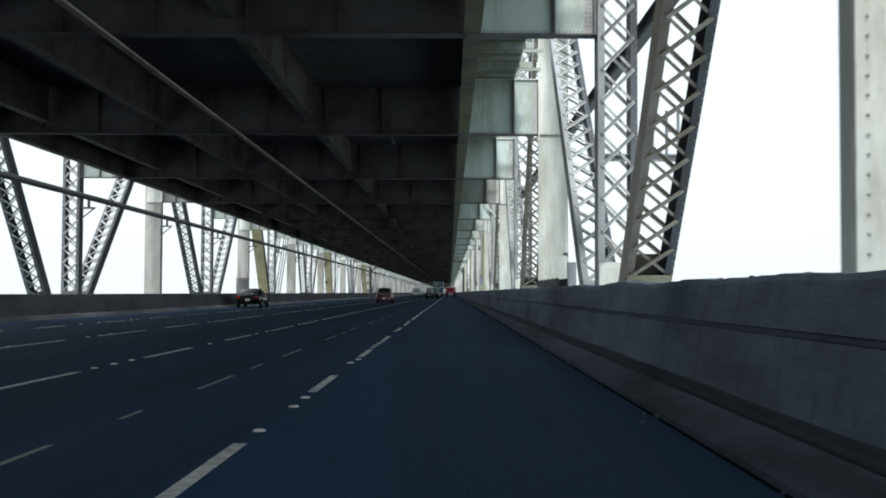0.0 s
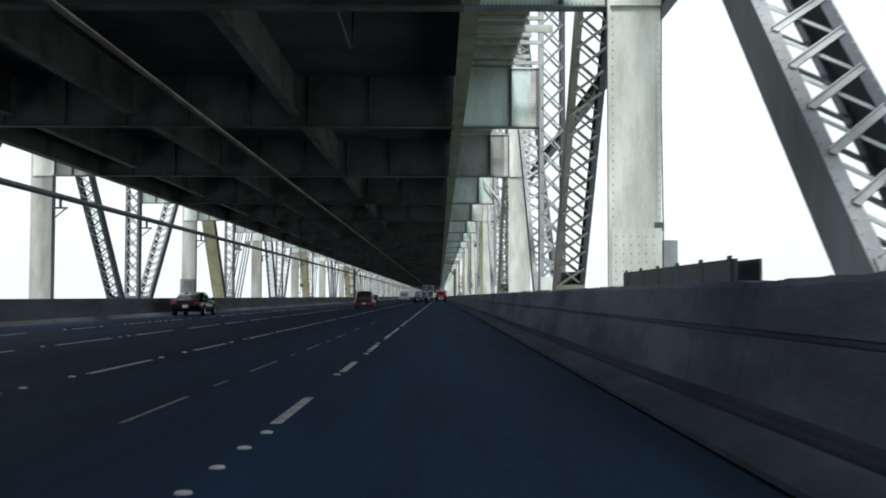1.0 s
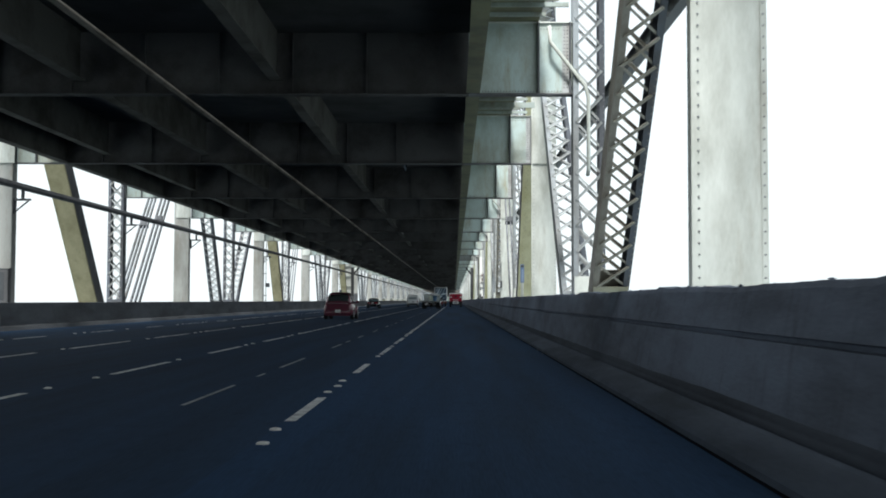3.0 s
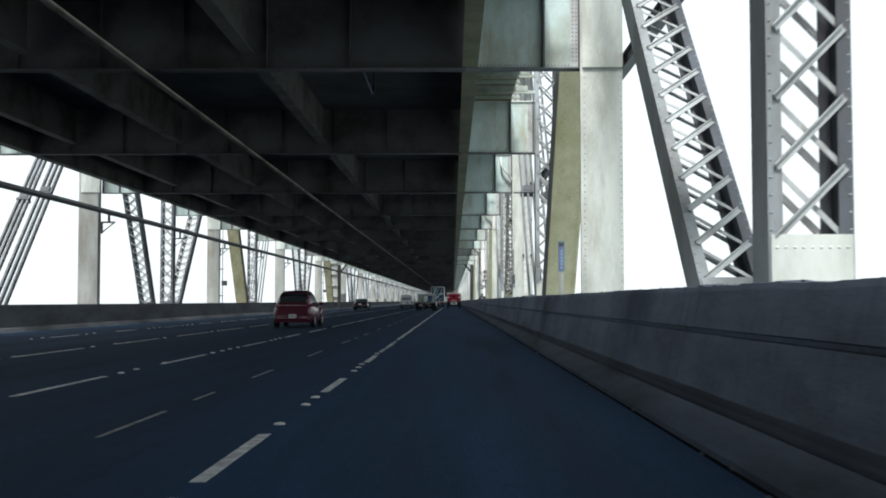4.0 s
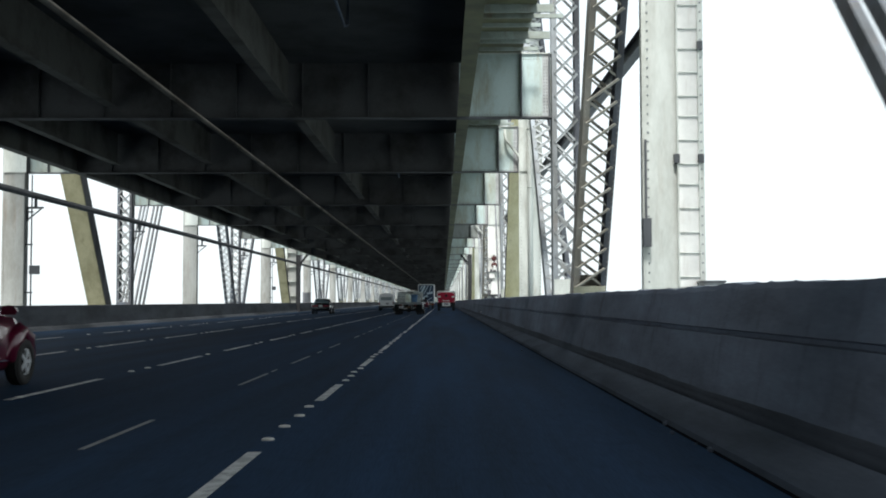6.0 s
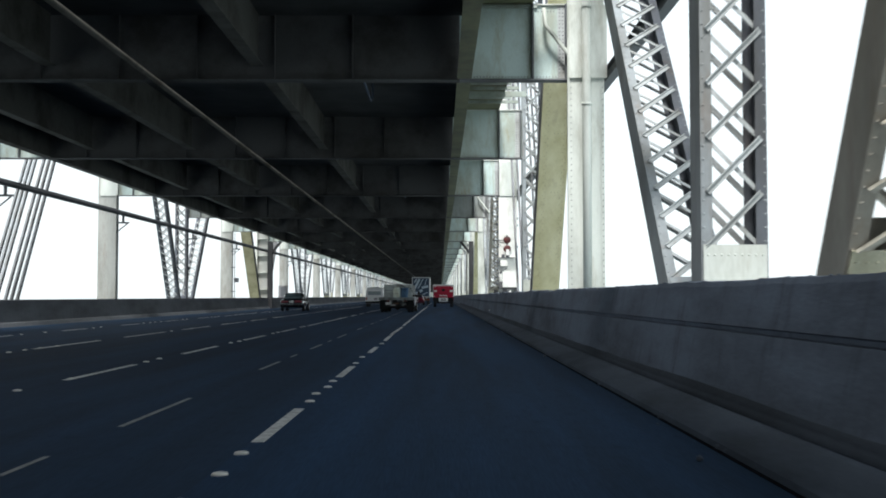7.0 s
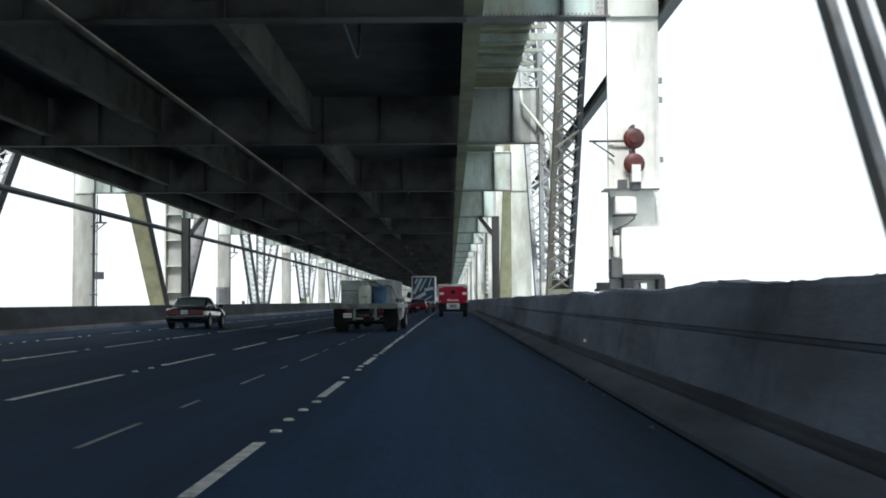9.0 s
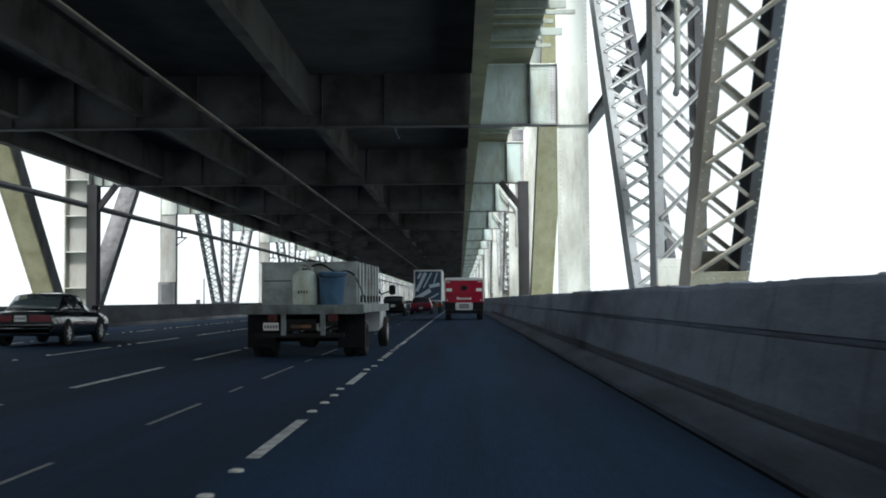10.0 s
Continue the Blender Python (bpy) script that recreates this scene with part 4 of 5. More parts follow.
tube(bm, [(0.12 + 0.9 * u, 0.5 + 0.12 * math.sin(5 * u), 0.80 - 0.22 * u * u + 0.05 * math.sin(9 * u)) for u in [i / 20 for i in range(21)]], 0.018, 8)
tube(bm, [(1.02, 0.45, 0.57), (1.12, 0.5, 0.35), (1.22, 0.55, 0.06)], 0.012, 8)
part("hose_run", bm, BLACKPL, hose)
coil = vehicle("wire_coil", "dark tangle of wire lying on the bin", "wire", (TX, TY, 1.05))
bm = bmesh.new()
tube(bm, [(0.1 + (0.26 + 0.03 * math.sin(2.3 * a)) * math.cos(a), 0.85 + 0.2 * math.sin(a), 0.80 + 0.03 * math.sin(3.1 * a) + 0.008 * a) for a in [i * 0.35 for i in range(52)]], 0.012, 6)
part("strand", bm, DARKSTEEL, coil)

for ob in (truck, bin_ob, hose, coil):          # the truck drifts slightly towards its lane line
    ob.rotation_euler = (0, 0, radians(-2.4))

# maroon retro hatchback
pt = car("hatchback_car", "glossy maroon retro hatchback with dark rear glass", (-6.80, 111.9, 0), MAROON,
    [(0.0, 0.24, 0.86, 0.68), (0.12, 0.22, 0.98, 0.80), (0.7, 0.26, 1.02, 0.85), (1.6, 0.22, 1.00, 0.84), (2.7, 0.22, 0.99, 0.83), (3.4, 0.24, 0.95, 0.76), (4.05, 0.26, 0.85, 0.55), (4.26, 0.32, 0.70, 0.42)],
    [(0.14, 0.95, 1.02, 0.70, 0.62), (0.50, 0.98, 1.50, 0.76, 0.56), (1.1, 0.99, 1.60, 0.78, 0.57), (1.9, 0.98, 1.61, 0.78, 0.56), (2.5, 0.97, 1.53, 0.76, 0.55), (3.2, 0.95, 0.98, 0.70, 0.62)],
    ((0.745, 0.82), (0.745, 3.44)), 1.70, [(0.60, 0.72, 0.66, 0.88, 0.14)], (0.02, -0.09, 0.50), mirror_y=2.75, mirror_z=1.03, bumper=(0.04, 0.24, 0.56, 0.76))
for s in (-1, 1):
    for yc in (0.82, 3.44):
        bm = bmesh.new()
        loft(bm, [(yc - 0.52, [(0.02, 0.36), (0.05, 0.38), (0.05, 0.42), (0, 0.45)]), (yc - 0.36, [(0.02, 0.3), (0.10, 0.34), (0.10, 0.68), (0, 0.75)]), (yc, [(0.02, 0.68), (0.12, 0.70), (0.11, 0.80), (0, 0.88)]), (yc + 0.36, [(0.02, 0.3), (0.10, 0.34), (0.10, 0.68), (0, 0.75)]), (yc + 0.52, [(0.02, 0.36), (0.05, 0.38), (0.05, 0.42), (0, 0.45)])])
        bmesh.ops.translate(bm, verts=bm.verts, vec=(s * 0.76, 0, 0))
        part("fender", bm, MAROON, pt)
part("belt_trim", boxes((-0.62, 0.62, 0.03, 0.06, 0.955, 0.968)), CHROME, pt, "thin chrome strip")
part("bumper_trim", boxes((-0.66, 0.66, -0.052, -0.03, 0.50, 0.515)), CHROME, pt, "thin chrome strip")
part("emblem", boxes((-0.15, 0.15, 0.02, 0.05, 0.79, 0.81), (-0.03, 0.03, 0.02, 0.045, 0.76, 0.80)), CHROME, pt)
for s in (-1, 1):
    part("sill_trim", boxes((s * 0.853 - 0.006, s * 0.853 + 0.006, 1.4, 2.85, 0.36, 0.38)), CHROME, pt)

# dark green saloon
sedan = car("saloon_car", "dark green older saloon car with wide red tail lamps", (-11.4, 200.0, 0), GREENCAR,
    [(0.0, 0.34, 0.84, 0.80), (0.15, 0.28, 0.90, 0.86), (1.2, 0.24, 0.92, 0.88), (2.4, 0.22, 0.90, 0.88), (3.6, 0.22, 0.86, 0.87), (4.5, 0.26, 0.74, 0.82), (4.75, 0.32, 0.62, 0.72)],
    [(0.70, 0.90, 0.93, 0.76, 0.70), (1.2, 0.91, 1.37, 0.78, 0.64), (1.85, 0.90, 1.41, 0.79, 0.64), (2.5, 0.89, 1.36, 0.78, 0.62), (3.2, 0.87, 0.89, 0.74, 0.68)],
    ((0.76, 1.0), (0.76, 3.6)), 1.76, [(0.22, 0.80, 0.66, 0.82, 0.0)], (0.0, -0.04, 0.74), mirror_y=3.0, mirror_z=0.98, bumper=(0.0, 0.36, 0.60, 0.84), glass=PALEGLASS, lens=DEEPLENS)
part("bumper_trim", boxes((-0.82, 0.82, -0.10, -0.06, 0.56, 0.585)), CHROME, sedan, "thin chrome strip")

# dark hatchback further ahead and a black coupe by the far barrier
car("hatchback_car", "black small hatchback seen from behind", (-4.7, 248.0, 0), BLACKCAR,
    [(0.0, 0.34, 0.88, 0.74), (0.15, 0.28, 0.96, 0.82), (1.5, 0.22, 0.95, 0.84), (2.8, 0.22, 0.92, 0.83), (3.6, 0.26, 0.80, 0.74), (3.85, 0.32, 0.66, 0.6)],
    [(0.12, 0.93, 0.98, 0.72, 0.66), (0.45, 0.95, 1.40, 0.75, 0.62), (1.8, 0.95, 1.45, 0.76, 0.62), (2.2, 0.93, 1.36, 0.75, 0.6), (2.85, 0.91, 0.94, 0.7, 0.62)],
    ((0.73, 0.7), (0.73, 3.1)), 1.68, [(0.60, 0.78, 0.66, 0.92, 0.04)], (0.0, -0.06, 0.76), mirror_y=2.4, bumper=(0.0, 0.34, 0.56, 0.8))
car("saloon_car", "black saloon car close to the far parapet", (-14.35, 76.5, 0), BLACKCAR,
    [(0.0, 0.34, 0.86, 0.78), (0.15, 0.28, 0.92, 0.86), (1.2, 0.24, 0.92, 0.88), (3.6, 0.22, 0.86, 0.87), (4.5, 0.26, 0.72, 0.78)],
    [(0.6, 0.90, 0.93, 0.76, 0.70), (1.2, 0.91, 1.34, 0.78, 0.62), (2.3, 0.90, 1.38, 0.79, 0.62), (2.7, 0.89, 1.32, 0.78, 0.60), (3.4, 0.87, 0.89, 0.74, 0.68)],
    ((0.76, 0.95), (0.76, 3.6)), 1.76, [(0.5, 0.80, 0.70, 0.84, 0.0)], (0.0, -0.04, 0.56), mirror_y=2.9, bumper=(0.0, 0.36, 0.58, 0.84))
car("saloon_car", "dark red saloon car far ahead in the traffic", (-3.1, 258.0, 0), MAROON,
    [(0.0, 0.34, 0.86, 0.78), (0.15, 0.28, 0.92, 0.86), (1.2, 0.24, 0.92, 0.88), (3.6, 0.22, 0.86, 0.87), (4.5, 0.26, 0.72, 0.78)],
    [(0.6, 0.90, 0.93, 0.76, 0.70), (1.2, 0.91, 1.34, 0.78, 0.62), (2.3, 0.90, 1.38, 0.79, 0.62), (2.7, 0.89, 1.32, 0.78, 0.60), (3.4, 0.87, 0.89, 0.74, 0.68)],
    ((0.76, 0.95), (0.76, 3.6)), 1.76, [(0.4, 0.80, 0.66, 0.84, 0.0)], (0.0, -0.04, 0.5), mirror_y=2.9, bumper=(0.0, 0.36, 0.58, 0.84))

# white delivery van
van = vehicle("delivery_van", "white delivery van with a small dark rear plate", "van", (-7.16, 234.0, 0))
bm = bmesh.new()
loft(bm, [(0.0, [(0.86, 0.42), (0.92, 0.6), (0.93, 1.1), (0.86, 1.7), (0.72, 1.98), (0.4, 2.06), (0, 2.08)]), (0.3, [(0.9, 0.36), (0.98, 0.6), (0.99, 1.1), (0.92, 1.75), (0.78, 2.05), (0.45, 2.12), (0, 2.14)]), (3.6, [(0.9, 0.36), (0.98, 0.6), (0.99, 1.1), (0.92, 1.75), (0.78, 2.05), (0.45, 2.12), (0, 2.14)]), (4.4, [(0.88, 0.36), (0.96, 0.6), (0.96, 1.0), (0.9, 1.15), (0.7, 1.2), (0.4, 1.22), (0, 1.22)]), (5.2, [(0.8, 0.4), (0.86, 0.55), (0.86, 0.8), (0.8, 0.95), (0.6, 1.0), (0.4, 1.0), (0, 1.0)])])
part("body", bm, WHITECAR, van)
part("rear_window", boxes((-0.68, 0.68, -0.03, 0.02, 1.28, 1.68)), plain("pale_rear_window", (0.25, 0.3, 0.32), 0.1), van)
part("bumper", boxes((-0.94, 0.94, -0.12, 0.05, 0.40, 0.60)), BLACKPL, van)
number_plate(van, 0.12, -0.02, 0.86, 0.34, 0.17, INK, 4)
for s in (-1, 1):
    part("tail_lamp", boxes((s * 0.86 - 0.07, s * 0.86 + 0.07, -0.02, 0.06, 0.75, 1.05)), REDLIGHT, van)
    for y in (1.0, 4.3):
        wheel(van, s * 0.84, y, 0.36, 0.22)
    part("mirror", boxes((s * 1.12 - 0.09, s * 1.12 + 0.09, 4.05, 4.12, 1.2, 1.45)), BLACKPL, van)

# box truck with a printed rear door
bt = vehicle("box_truck", "white box truck with a blue and black printed rear door", "truck", (-2.75, 266.0, 0))
bm = boxes((-1.25, 1.25, 0.0, 6.2, 1.0, 3.75))
bmesh.ops.bevel(bm, geom=bm.edges[:], offset=0.04, segments=2, affect="EDGES")
part("box_body", bm, WHITECAR, bt)
part("rear_door", boxes((-1.12, 1.12, -0.02, 0.0, 1.12, 3.62)), plain("printed_dark_blue", (0.02, 0.05, 0.09), 0.35), bt, "dark printed rear door")
PRINT = plain("printed_pale_blue", (0.45, 0.55, 0.62), 0.35)
for i, (xa, za, xb, zb, w) in enumerate(((-1.0, 1.3, 0.2, 2.0, 0.35), (-1.0, 1.9, -0.2, 3.5, 0.28), (-0.4, 2.2, 0.3, 3.5, 0.12), (0.1, 2.3, 1.0, 2.5, 0.30), (0.5, 2.6, 0.8, 3.5, 0.10), (-0.9, 3.0, -0.6, 3.5, 0.2), (0.2, 1.3, 0.9, 1.7, 0.10))):
    bm = bmesh.new()
    bar(bm, (xa, -0.03 - 0.003 * i, za), (xb, -0.03 - 0.003 * i, zb), w, 0.004, (0, 1, 0))
    part("printed_stripe", bm, PRINT, bt)
part("bumper", boxes((-1.2, 1.2, -0.1, 0.06, 0.55, 0.85)), RUST, bt)
part("chassis", boxes((-0.5, 0.5, 0.1, 8.2, 0.6, 1.0)), FRAMEST, bt)
part("cab", boxes((-1.1, 1.1, 6.35, 8.2, 0.6, 2.6)), WHITECAR, bt)
for s in (-1, 1):
    part("tail_lamp", boxes((s * 1.0 - 0.12, s * 1.0 + 0.12, -0.13, -0.1, 0.62, 0.78)), REDLIGHT, bt)
    for y in (1.4, 7.2):
        wheel(bt, s * 0.95, y, 0.48, 0.28, FRAMEST)

# red step van in the same lane
rv = vehicle("step_van", "red and white high step van with a white rear bumper", "van", (0.22, 233.0, 0))
bm = boxes((-1.04, 1.04, 0.0, 4.6, 0.62, 2.14))
bmesh.ops.bevel(bm, geom=bm.edges[:], offset=0.06, segments=3, affect="EDGES")
part("body", bm, REDPAINT, rv)
bm = boxes((-1.05, 1.05, -0.01, 4.62, 2.12, 2.28))
bmesh.ops.bevel(bm, geom=bm.edges[:], offset=0.05, segments=3, affect="EDGES")
part("roof", bm, WHITECAR, rv, "white roof cap")
part("door_seam", boxes((-1.0, 1.0, -0.008, 0.002, 1.36, 1.375)), BLACKPL, rv)
for s in (-1, 1):
    part("corner_trim", boxes((s * 1.035 - 0.03, s * 1.035 + 0.03, -0.02, 0.1, 1.0, 2.12)), WHITECAR, rv)
    part("marker_lamp", boxes((s * 0.80 - 0.15, s * 0.80 + 0.15, -0.025, 0.0, 1.54, 1.70)), PLATEW, rv, "pale reflector panel")
    part("reflector", boxes((s * 0.90 - 0.03, s * 0.90 + 0.03, -0.02, 0.0, 1.04, 1.10)), PLATEW, rv)
    part("top_lamp", boxes((s * 0.85 - 0.1, s * 0.85 + 0.1, -0.03, 0.0, 2.02, 2.07)), PLATEW, rv)
    for y in (0.75, 3.6):
        wheel(rv, s * 0.86, y, 0.38, 0.28)
bm = bmesh.new()
lathe(bm, [(0.2, 0), (0.19, 0.012)], 6, pose(0, -0.004, 1.72, 90, 0, 0) @ Matrix.Diagonal((1, 0.8, 1, 1)))
part("badge", bm, BLACKPL, rv, "dark badge")
for i in range(6):
    x = -0.33 + i * 0.132
    part("lettering_bar", boxes((x - 0.05, x + 0.05, -0.008, 0.0, 1.10, 1.24 if i == 0 else 1.20)), PLATEW, rv)
part("lower_panel", boxes((-1.02, 1.02, -0.015, 0.2, 0.55, 0.96)), BLACKPL, rv)
bm = boxes((-0.46, 0.46, -0.09, 0.0, 0.54, 0.94))
bmesh.ops.bevel(bm, geom=bm.edges[:], offset=0.03, segments=2, affect="EDGES")
part("bumper_panel", bm, WHITECAR, rv, "white bumper panel")
number_plate(rv, 0, -0.092, 0.75, 0.5, 0.2, INK, 5)
part("underrun_bar", boxes((-1.0, 1.0, -0.02, 0.08, 0.36, 0.52)), BLACKPL, rv)
rv.scale = (1.05, 1.05, 1.05)

# ---- fittings on the posts and the barrier ----
SIGRED = mat("faded_red_disc", (0.10, 0.017, 0.017), rough=0.5, scale=6, fine=50, dirt=(0.045, 0.012, 0.012))
SIGNBLUE = mat("faded_blue_sign", (0.17, 0.25, 0.40), rough=0.5, scale=5, fine=50, bump=0.05)

SIGNMARK = plain("faded_sign_mark", (0.34, 0.44, 0.60), 0.5)


def post_front(k):
    return py(k) + 0.14 - 0.24 - 0.02 + POST_SHIFT.get(k, 0)


CXR = XR + W / 2
# signal with two red discs and cabinets on a box post
yf = post_front(12)
sig = tagged(new("navigation_signal"), "two red round signal lamps on a bracket beside a post", "signal")
sig.location = (CXR - 0.05, yf - 0.36, 0)
for z in (4.0, 3.55):
    bm = bmesh.new()
    lathe(bm, [(0.185, 0.0), (0.19, 0.02), (0.185, 0.03), (0.08, 0.035)], 24, pose(0, 0, z, 90, 0, 0))
    d = part("signal_disc", bm, SIGRED, sig, "faded red disc")
    bm = bmesh.new()
    lathe(bm, [(0.08, 0.0), (0.08, 0.03)], 16, pose(0, -0.03, z, 90, 0, 0))
    part("visor", bm, SIGRED, d)
part("lamp_housing", boxes((-0.06, 0.09, -0.16, 0.06, 3.22, 3.52)), WHITEBOX, sig)
part("lamp_base", boxes((-0.06, 0.10, -0.12, 0.10, 3.08, 3.22)), DARKSTEEL, sig)
part("bracket", boxes((-0.03, 0.03, 0.02, 0.36, 3.08, 4.25)), DARKSTEEL, sig)
bm = bmesh.new()
tube(bm, [(0.0, 0.3, 4.0), (-0.75, 0.3, 4.0)], 0.022, 8)
tube(bm, [(-0.30, 0.3, 3.72), (-0.70, 0.3, 4.0)], 0.016, 8)
part("arm", bm, DARKSTEEL, sig)
shelf = tagged(new("service_platform"), "white steel shelf around the post under the signal", "shelf")
part("plate", boxes((2.74, 3.70, yf - 0.42, yf, 3.08, 3.105)), WHITEBOX, shelf)
part("edge", boxes((2.735, 3.705, yf - 0.43, yf - 0.42, 3.075, 3.11)), DARKSTEEL, shelf)
part("apron", boxes((2.86, 3.62, yf - 0.30, yf - 0.27, 2.97, 3.08)), WHITEBOX, shelf)
flap = tagged(new("junction_box"), "small dark junction box on the shelf beside the signal lamp", "box")
part("case", boxes((3.00, 3.15, yf - 0.38, yf - 0.22, 3.105, 3.27)), DARKSTEEL, flap)
cab = tagged(new("cabinet"), "white weathered equipment cabinet on a truss post", "cabinet")
cab.location = (2.93, yf - 0.42, 2.66)
bm = boxes((0.0, 0.37, 0.0, 0.36, 0, 0.31))
bmesh.ops.bevel(bm, geom=bm.edges[:], offset=0.015, segments=2, affect="EDGES")
part("case", bm, WHITEBOX, cab)
part("bottom_plate", boxes((-0.01, 0.38, -0.01, 0.37, -0.018, -0.002)), DARKSTEEL, cab)
bm = bmesh.new()
tube(bm, [(0.355, 0.06, -0.01), (0.33, 0.05, -0.08), (0.22, 0.05, -0.17), (0.06, 0.06, -0.24), (0.0, 0.08, -0.28)], 0.016, 8)
part("conduit", bm, DARKSTEEL, cab)
can = tagged(new("meter_can"), "slim white meter can with a dark cap on a post", "meter")
can.location = (2.955, yf - 0.30, 1.90)
bm = bmesh.new()
lathe(bm, [(0.055, 0.0), (0.058, 0.01), (0.058, 0.38), (0.054, 0.39)], 16)
part("body", bm, WHITEBOX, can)
bm = bmesh.new()
lathe(bm, [(0.062, 0.39), (0.064, 0.47), (0.04, 0.50)], 16)
part("cap", bm, DARKSTEEL, can)
part("strap", boxes((-0.07, 0.07, 0.05, 0.30, 0.15, 0.2)), DARKSTEEL, can)
box2 = tagged(new("junction_box"), "dark grimy junction box under the meter can", "box")
box2.location = (2.945, yf - 0.30, 1.53)
bm = boxes((-0.10, 0.10, -0.10, 0.24, 0, 0.35))
bmesh.ops.bevel(bm, geom=bm.edges[:], offset=0.012, segments=1, affect="EDGES")
part("case", bm, DARKSTEEL, box2)
part("door", boxes((-0.08, 0.08, -0.108, -0.10, 0.03, 0.32)), GRIME, box2)
bench = tagged(new("timber_stand"), "dark weathered timber stand under the white box", "stand")
bench.location = (3.05, yf - 0.36, 1.29)
part("plank", boxes((0.0, 0.72, -0.05, 0.36, 0.22, 0.30)), SOOTY, bench)
for x0, x1, z1 in ((0.02, 0.20, 0.22), (0.62, 0.74, 0.25)):
    part("block", boxes((x0, x1, -0.04, 0.3, -0.02, z1)), SOOTY, bench)
bm = bmesh.new()
bar(bm, (0.14, 0.0, 0.2), (0.30, 0.0, 0.02), 0.05, 0.05, (0, 1, 0))
part("brace", bm, DARKSTEEL, bench)
part("packing", boxes((0.32, 0.42, 0.0, 0.2, 0.0, 0.16)), WHITEBOX, bench, "pale packing block")
slab = tagged(new("ledge_debris"), "dark weathered timber scraps on the parapet beside a post", "debris")
slab.location = (2.72, yf - 0.34, 1.30)
part("block", boxes((-0.11, 0.10, -0.08, 0.16, 0.05, 0.16)), SOOTY, slab)
part("plank", boxes((-0.16, 0.22, -0.22, 0.06, 0.0, 0.05)), SOOTY, slab)
part("plank", boxes((-0.13, 0.17, -0.36, -0.24, 0.0, 0.03)), GRIME, slab)
for i, z in enumerate((5.07, 4.72, 3.63)):
    lug = tagged(new("post_lug"), "small steel lug on the edge of a post", "lug", "post lugs")
    lug.location = (XR + WP - 0.03, yf + 0.06, z)
    part("lug_plate", boxes((0, 0.12, -0.02, 0.1, 0, 0.10)), STEEL, lug)

panel = tagged(new("white_panel"), "large blank white sheet-metal box on a timber stand", "cabinet")
panel.location = (3.04, yf - 0.36, 1.595)
bm = boxes((0.0, 0.70, 0.0, 0.32, 0, 0.84))
bmesh.ops.bevel(bm, geom=bm.edges[:], offset=0.015, segments=2, affect="EDGES")
part("case", bm, WHITEBOX, panel)

# ladder and box on another post
yf = post_front(8)
lad = tagged(new("ladder"), "pale steel ladder clamped to a truss post", "ladder")
lad.location = (CXR + 0.23, yf - 0.05, 0)
for s in (-1, 1):
    part("stile", boxes((s * 0.16 - 0.012, s * 0.16 + 0.012, -0.012, 0.012, 1.35, 8.6)), PALE, lad)
part("back_plate", boxes((-0.148, 0.148, 0.016, 0.028, 1.35, 8.6)), WHITEBOX, lad, "pale plate behind the rungs")
rung = None
for i in range(21):
    z = 1.5 + 0.34 * i
    if rung is None:
        bm = bmesh.new()
        tube(bm, [(-0.15, 0, 0), (0.15, 0, 0)], 0.011, 6)
        rung = part("rung", bm, PALE, lad)
        rung.location = (0, 0, z)
        mesh = rung.data
    else:
        share("rung", mesh, lad, pose(0, 0, z + 0.02 * math.sin(i * 2.1)))
for x, z in ((-0.18, 3.2), (0.18, 3.2), (0.18, 4.9), (0.18, 6.6)):
    part("clamp", boxes((x - 0.04, x + 0.04, -0.04, 0.05, z, z + 0.13)), DARKSTEEL, lad, "dark clamp")
jb = tagged(new("junction_box"), "dark electrical box with a conduit on a truss post", "box")
jb.location = (XR - 0.04, yf - 0.06, 1.95)
part("case", boxes((-0.04, 0.08, -0.08, 0.1, 0, 0.42)), DARKSTEEL, jb)
part("conduit", boxes((0.0, 0.03, -0.02, 0.02, 0.42, 1.6)), DARKSTEEL, jb)
fb8 = tagged(new("ledge_box"), "small grey box on the barrier at the foot of a post", "box")
fb8.location = (CXR + 0.45, yf - 0.2, 1.28)
part("case", boxes((-0.10, 0.2, -0.2, 0.2, 0, 0.13)), STEEL, fb8)
part("lid", boxes((-0.12, 0.22, -0.22, 0.22, 0.13, 0.16)), DARKSTEEL, fb8)

# round pipe on the face of a post
yf = post_front(10)
pp = tagged(new("drain_pipe"), "round grey drain pipe down the face of a post", "pipe")
pp.location = (CXR - 0.02, yf - 0.14, 0)
bm = bmesh.new()
tube(bm, [(0, 0, 0.9), (0, 0, 5.3), (0, 0, 8.4)], 0.10, 16)
part("pipe_run", bm, PALE, pp)
for z in (5.6, 7.9):
    bm = bmesh.new()
    tube(bm, [(0, 0, z), (0, 0, z + 0.06)], 0.118, 16)
    part("clamp", bm, PALE, pp)
    part("stand_off", boxes((-0.04, 0.04, 0.09, 0.16, z, z + 0.05)), STEEL, pp)

# blue marker post on the barrier
mk = tagged(new("marker_post"), "slim grey post with a faded blue sign plate", "sign")
mk.location = (2.69, 91.6, 1.24)
part("post", boxes((-0.055, 0.055, -0.03, 0.03, 0.0, 1.34)), PALE, mk)
sg = part("sign_plate", boxes((-0.075, 0.075, -0.045, -0.031, 0.62, 1.34)), SIGNBLUE, mk, "faded blue plate")
part("cap_mark", boxes((-0.06, 0.06, -0.049, -0.046, 1.22, 1.31)), DARKSTEEL, sg)
for i in range(6):
    part("writing_bar", boxes((-0.02, 0.025, -0.049, -0.046, 0.68 + i * 0.08, 0.735 + i * 0.08)), SIGNMARK, sg)

